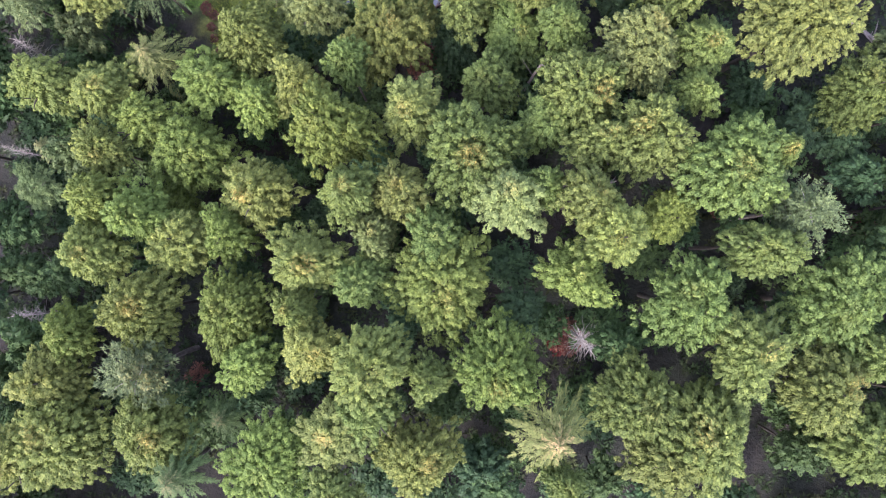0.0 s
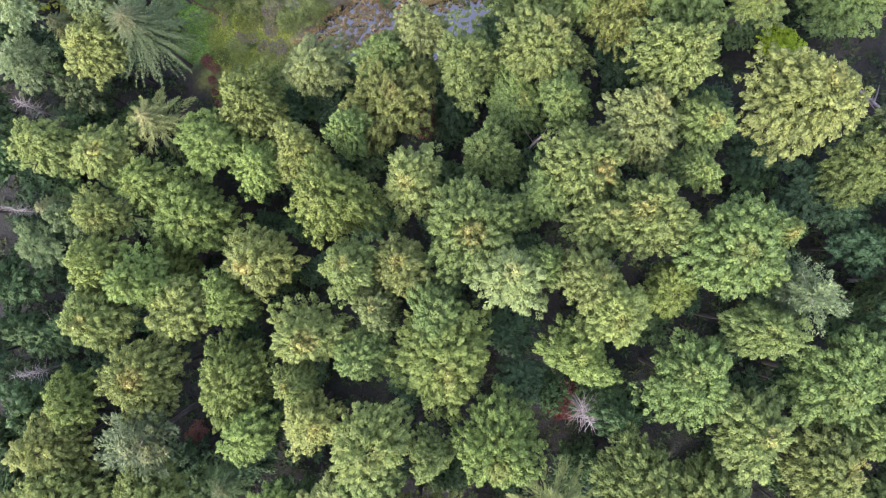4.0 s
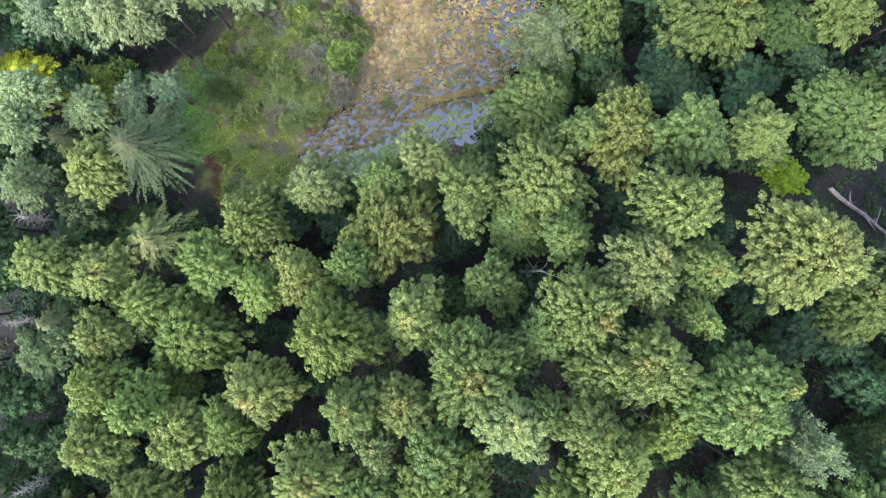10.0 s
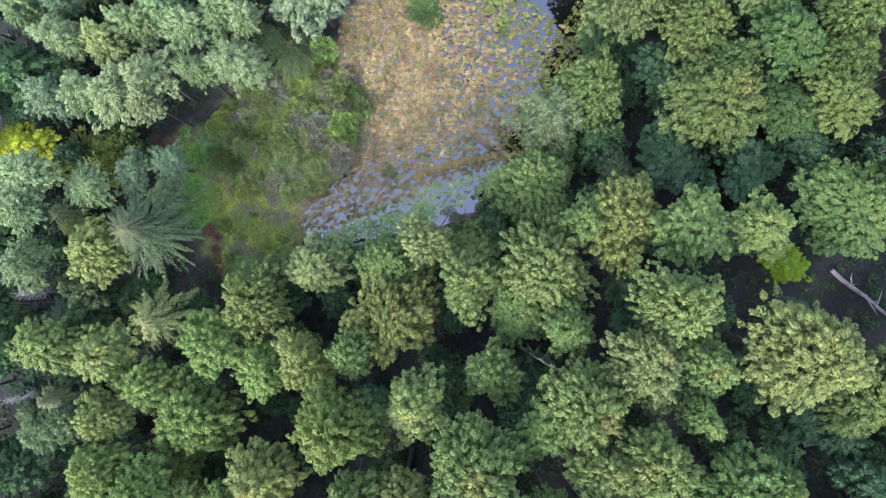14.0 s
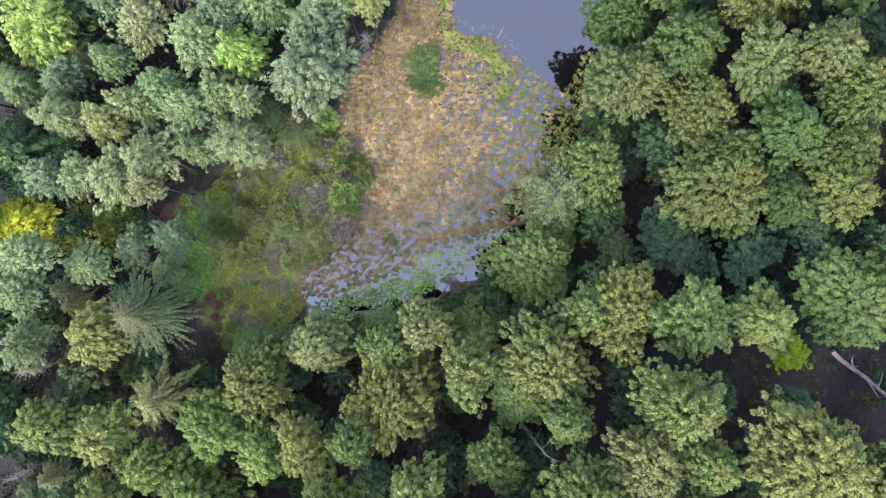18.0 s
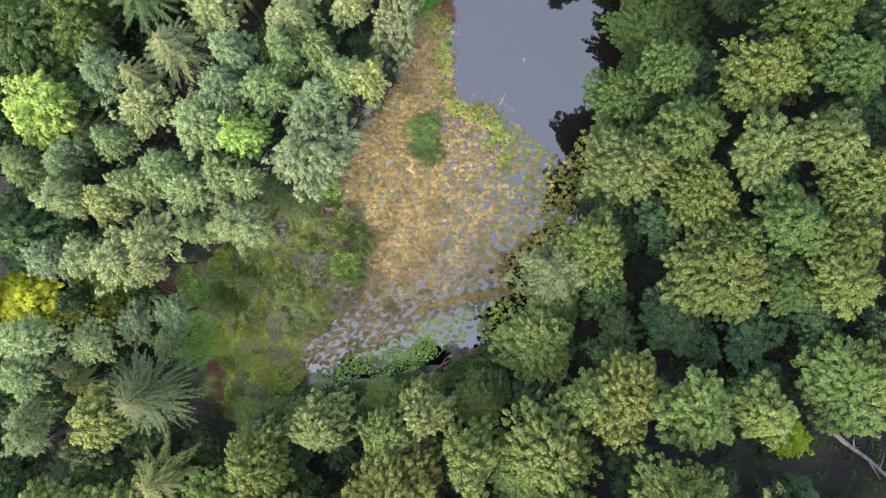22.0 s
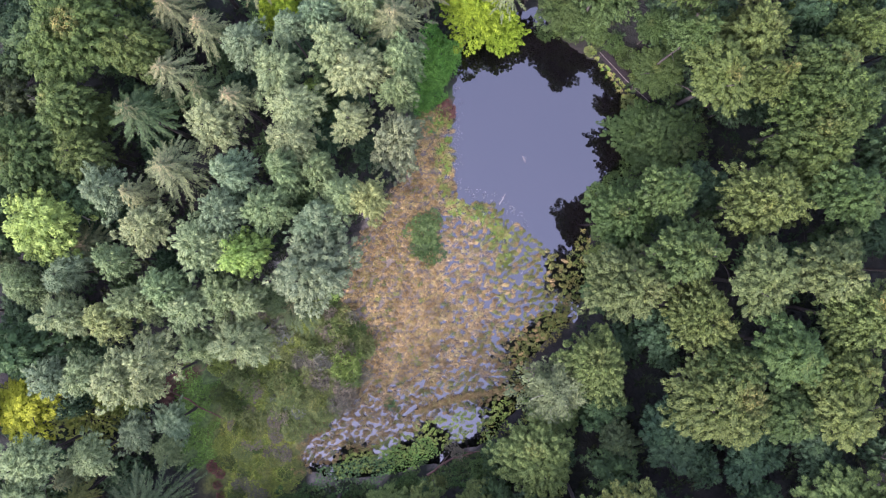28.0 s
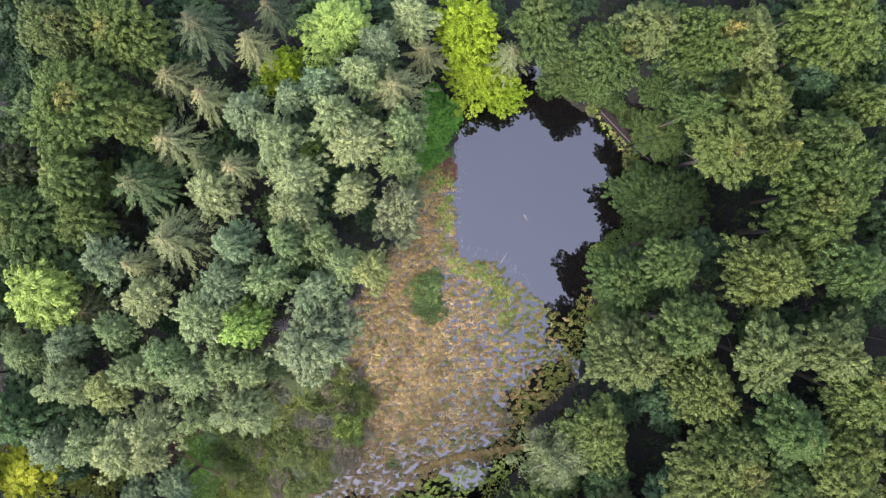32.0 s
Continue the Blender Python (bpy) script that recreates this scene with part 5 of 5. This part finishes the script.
# ---- fallen trunks, jetty ----
def log(ax, ay, bx, by, thick, mat, label, za=0.3, zb=0.3, stubs=3):
    root = new("fallen_log")
    r = np.random.default_rng(int(abs(ax * 10)))
    s = np.linspace(0, 1, 7)
    line = np.column_stack([ax + (bx - ax) * s, ay + (by - ay) * s, [height_at(ax + (bx - ax) * k, ay + (by - ay) * k) + za + (zb - za) * k for k in s]])
    line[1:-1, :2] += r.normal(0, 0.08, (5, 2))
    part("trunk", tube_mesh("trunk", line, thick * (1 - 0.5 * s), mat, 8), root)
    for j in range(stubs):
        p = line[2 + j % 4]
        e = p + np.array([r.normal(0, 1), r.normal(0, 1), r.uniform(0.3, 1.0)])
        part("stub", tube_mesh("stub", [p, (p + e) / 2 + r.normal(0, 0.1, 3), e], [thick * 0.4, thick * 0.3, thick * 0.1], mat, 5), root)
    return tagged(root, label, "log")


log(*(-41.4, 45.3), *(-31.4, 40.2), 0.16, REDLOG, "thin reddish fallen trunk across the clearing")
log(*(-31.8, 50.1), *(-35.4, 46.1), 0.07, REDLOG, "thin fallen branch at the clearing edge")
log(*(45.0, 28.9), *(52.9, 22.5), 0.3, LOGWOOD, "large grey fallen trunk on the forest slope", 0.5, 0.8, 8)
log(*(-3.0, 32.4), *(1.0, 35.0), 0.2, REDLOG, "brown fallen trunk along the pond edge")
log(*(0.8, 34.9), *(5.0, 35.9), 0.16, REDLOG, "brown fallen branch along the pond edge")


# ---- single bushes of the marsh and its banks ----
for (x, y), R, h, tint in (((-3.8, 66.2), 2.2, 1.8, "green"), ((-2.9, 64.2), 2.0, 1.5, "deep_green"), ((-3.2, 67.8), 1.7, 1.5, "green"), ((-4.2, 64.8), 1.5, 1.3, "dark"), ((-14.2, 48.2), 2.0, 4.2, "bright"), ((-32.9, 33.6), 0.9, 0.9, "russet"), ((-31.9, 32.6), 0.7, 0.8, "russet"), ((-32.3, 31.0), 0.6, 0.7, "russet"), ((-31.9, 29.4), 0.6, 0.7, "russet"), ((-31.5, 27.8), 0.5, 0.6, "russet"),
                           ((-0.9, 90.4), 2.2, 1.8, "fresh"), ((-3.2, 87.8), 1.8, 2.2, "fresh"), ((-2.2, 85.6), 1.4, 1.2, "fresh"), ((-4.0, 84.6), 1.5, 1.6, "fresh"), ((-1.6, 88.0), 1.5, 1.4, "fresh"), ((-0.8, 83.6), 1.4, 1.0, "russet"), ((0.3, 36.2), 1.1, 1.1, "brown"), ((1.4, 35.4), 0.9, 0.9, "brown"), ((-5.4, 31.0), 1.5, 1.8, "green"), ((4.2, 33.8), 1.4, 1.6, "green"), ((6.6, 35.6), 1.5, 1.8, "olive"), ((-1.6, 31.4), 1.4, 1.5, "olive"), ((-8.3, 42.3), 0.9, 0.7, "green")):
    shrub(x, y, R, h, tint)


# ---- jetty ----
def jetty(ax, ay, bx, by, width):
    root = new("boardwalk")
    a, b = Vector((ax, ay, 0)), Vector((bx, by, 0))
    along = (b - a).normalized()
    side = Vector((-along.y, along.x, 0))
    count = int((b - a).length / 0.22)
    angle = math.atan2(along.y, along.x)
    bm = bmesh.new()
    bmesh.ops.create_cube(bm, size=1, matrix=Matrix.Diagonal((0.19, width, 0.05, 1)))
    bmesh.ops.bevel(bm, geom=list(bm.edges), offset=0.008, segments=1, affect="EDGES")
    me = bpy.data.meshes.new("plank")
    bm.to_mesh(me)
    bm.free()
    me.materials.append(PLANK)
    z = 0.75
    for i in range(count):
        ob = part("plank", me, root)
        p = a + along * (0.22 * i + 0.11)
        ob.matrix_basis = Matrix.Translation((p.x, p.y, z + random.uniform(-0.006, 0.006))) @ Matrix.Rotation(angle + random.uniform(-0.02, 0.02), 4, "Z")
    for k in (-0.42, 0.42):
        line = [tuple(a + side * width * k + Vector((0, 0, z - 0.09))), tuple(b + side * width * k + Vector((0, 0, z - 0.09)))]
        part("beam", tube_mesh("beam", line, [0.06, 0.06], PLANK, 4), root)
        for f in (0.08, 0.5, 0.92):
            p = a.lerp(b, f) + side * width * k
            top = 0.95 if k < 0 else 0.25
            part("post", tube_mesh("post", [(p.x, p.y, -0.8), (p.x, p.y, z + top)], [0.07, 0.065], PLANK, 7), root)
    line = [tuple(q + side * width * -0.42 + Vector((0, 0, z + 0.95))) for q in (a, a.lerp(b, 0.5), b)]
    part("handrail", tube_mesh("handrail", line, [0.05, 0.05, 0.05], RAIL, 6), root, "pale weathered handrail")
    return tagged(root, "dark weathered plank boardwalk beside the pond", "boardwalk")


jetty(*(21.0, 91.9), *(25.0, 87.7), 1.35)
jetty(*(25.4, 87.2), *(27.9, 85.0), 1.2)
JETTY_SIDE = [(18.8, 92.7), (19.9, 92.6), (23.9, 87.8), (27.9, 83.8), (27.1, 83.2), (23.0, 86.8)]
lx, ly = scatter(JETTY_SIDE, 0.55, 61)
stuff("jetty_plants", tuft_mesh("jetty_plants", lx, ly, np.maximum(ground_z(lx, ly), 0.0) + 0.2, 0.26, 22, 0.17, 0.12, RIMGREEN, 62, 1.2), "yellow-green leafy plants growing along the boardwalk", "water plants")


# ---- the forest round about, and its undergrowth ----
random.seed(23)
fx, fy = scatter(CLOSE, 5.4, 21)
for x, y in zip(fx, fy):
    if abs(x) > 43 and in_forest(x, y, 2) and not (40 < x < 60 and 19 < y < 33) and all((x - a) ** 2 + (y - b) ** 2 > 15 for a, b, _, k in SPOTS if k not in ("shrub", "sapling")):
        understory(x, y, random.uniform(3.2, 4.2), random.uniform(14, 19), random.choice(["green", "olive", "blue", "green"]))
fx, fy = scatter([(-62, -42), (56, -42), (56, 114), (-62, 114)], 7.6, 22)
for x, y in zip(fx, fy):
    if in_forest(x, y, 3.0) and not (34 < x < 66 and 17 < y < 33):
        sapling(x, y, random.uniform(2.0, 3.2), random.uniform(4.0, 8.5), random.choice(["blue", "blue", "green"]))


for x, y in ((-50.2, 14.6), (-47.6, 9.4), (-52.2, 8.6), (-49.2, 4.6), (-53.4, 16.6), (-51.0, 20.4), (-54.0, -4.6), (-50.4, -11.6), (-53.6, -11.0), (-55.6, 11.6)):
    sapling(x, y, random.uniform(2.2, 3.0), random.uniform(4.5, 7.0), random.choice(["blue", "green"]))


# ---- single finds in the forest gaps ----
def broken_trunk(ax, ay, bx, by, ztop, thick, label):
    root = new("broken_trunk")
    z0 = height_at(ax, ay) - 0.2
    r = np.random.default_rng(int(abs(ax * 7)))
    s = np.linspace(0, 1, 8)
    line = np.column_stack([ax + (bx - ax) * s, ay + (by - ay) * s, z0 + (ztop - z0) * s])
    line[1:-1, :2] += r.normal(0, 0.05, (6, 2))
    part("trunk", tube_mesh("trunk", line, thick * (1.1 - 0.6 * s), LOGWOOD, 8), root)
    for j in range(7):
        p = line[2 + j % 6]
        e = p + np.array([r.normal(0, 0.8), r.normal(0, 0.8), r.uniform(0.1, 0.6)])
        part("branch", tube_mesh("branch", [p, (p + e) / 2 + r.normal(0, 0.08, 3), e], [0.05, 0.035, 0.012], LOGWOOD, 4), root)
    return tagged(root, label, "dead tree")


broken_trunk(*(9.4, 18.8), *(10.2, 19.2), 21.9, 0.22, "leaning broken dead trunk between living trees")
log(*(47.5, 3.8), *(53.6, 4.1), 0.25, LOGWOOD, "grey fallen trunk on brown brushy ground", 0.4, 0.5, 4)
log(*(-48.9, 68.4), *(-44.7, 67.4), 0.12, DEADWOOD, "bare grey trunk in a dark gap", 6.0, 8.5, 3)
for (x, y), R, h, tint in (((48.5, 1.1), 1.5, 1.4, "brown"), ((50.5, 0.1), 1.6, 1.3, "yolive"), ((47.5, -0.9), 1.4, 1.2, "brown"), ((51.5, 2.1), 1.3, 1.2, "brown"),
                           ((49.5, 2.8), 1.2, 1.0, "russet"), ((35.7, 16.7), 0.9, 1.8, "crimson"), ((14.5, -10.2), 2.1, 2.4, "russet"), ((13.5, -10.7), 1.5, 1.8, "crimson"),
                           ((32.6, 4.8), 1.4, 1.5, "russet"), ((-31.4, -16.6), 1.6, 0.8, "russet"), ((-2.8, 23.5), 2.2, 11.0, "russet"), ((-13.7, 5.8), 1.5, 1.8, "yolive")):
    shrub(x, y, R, h, tint)


def floating_branch(ax, ay, bx, by, label):
    root = new("floating_branch")
    a, b = np.array([ax, ay, 0.02]), np.array([bx, by, 0.05])
    part("stem", tube_mesh("stem", [a, (a + b) / 2 + np.array([0.06, 0.02, 0.0]), b], [0.06, 0.05, 0.02], DEADWOOD, 6), root)
    for f, dx, dy in ((0.35, 0.35, 0.12), (0.6, -0.3, 0.15), (0.8, 0.22, 0.2)):
        p = a + (b - a) * f
        part("twig", tube_mesh("twig", [p, p + np.array([dx * 0.5, dy, 0.03]), p + np.array([dx, dy * 1.6, 0.04])], [0.025, 0.018, 0.008], DEADWOOD, 5), root)
    return tagged(root, label, "branch")


floating_branch(6.9, 70.4, 7.8, 72.0, "pale dead branch floating on the open pond water")
floating_branch(10.2, 77.3, 10.6, 76.4, "small pale twig floating on the open pond water")

# ---- green rim and floating scum at the water's edge ----
RIM = [(-2.1, 83.8), (0.0, 84.6), (0.1, 71.0), (5.7, 70.2), (8.3, 66.3), (8.7, 61.5), (6.7, 61.5), (5.1, 67.4), (-0.1, 69.0), (-2.1, 74.2)]
lx, ly = scatter(RIM, 0.55, 51)
keep = (rng.uniform(0, 1, len(lx)) > 0.1) & (ripple(lx, ly, 0.9, 2.0) > -0.7)
lx, ly = lx[keep], ly[keep]
stuff("rim_grass", tuft_mesh("rim_grass", lx, ly, np.maximum(ground_z(lx, ly), 0.0) + 0.3, 0.36, 22, 0.3, 0.12, RIMGREEN, 52, 0.8), "yellow-green sedge rim along the open water", "grass")
SCUM = plant_material("pale_scum", [(0.14, 0.14, 0.14), (0.2, 0.19, 0.2), (0.13, 0.14, 0.1)])
EDGE = [(0.2, 90.2), (1.4, 90.2), (1.7, 73.4), (6.7, 71.8), (10.7, 68.7), (11.1, 60.7), (8.7, 59.9), (7.9, 66.2), (5.7, 70.4), (0.3, 71.0)]
lx, ly = scatter(EDGE, 0.55, 53)
keep = rng.uniform(0, 1, len(lx)) > 0.6
stuff("floating_scum", tuft_mesh("floating_scum", lx[keep], ly[keep], np.full(keep.sum(), -0.2), 0.45, 12, 0.13, 0.09, SCUM, 54, 6.0), "pale flecks of scum floating at the pond edge", "scum")

for (x, y), R, h, tint in (((17.2, 94.6), 1.6, 2.0, "deep_green"), ((20.2, 94.2), 1.5, 1.8, "deep_olive"), ((22.6, 92.6), 1.5, 1.6, "deep_green"), ((24.6, 90.8), 1.6, 1.8, "deep_green"), ((26.8, 88.6), 1.5, 1.6, "deep_olive"),
                           ((21.6, 66.6), 1.5, 1.4, "deep_green"), ((21.0, 63.6), 1.6, 1.5, "deep_olive"), ((20.4, 60.8), 1.5, 1.3, "deep_green"), ((13.4, 94.6), 1.4, 1.6, "deep_green"), ((15.4, 95.2), 1.3, 1.5, "deep_olive"),
                           ((25.6, 75.8), 1.8, 2.6, "deep_green"), ((22.8, 73.8), 1.7, 2.4, "deep_green"), ((26.3, 82.2), 1.9, 2.8, "deep_green"), ((20.8, 71.8), 1.6, 2.2, "deep_olive"),
                           ((19.6, 92.1), 0.8, 1.0, "olive"), ((25.1, 84.6), 1.2, 1.4, "olive")):
    shrub(x, y, R, h, tint)
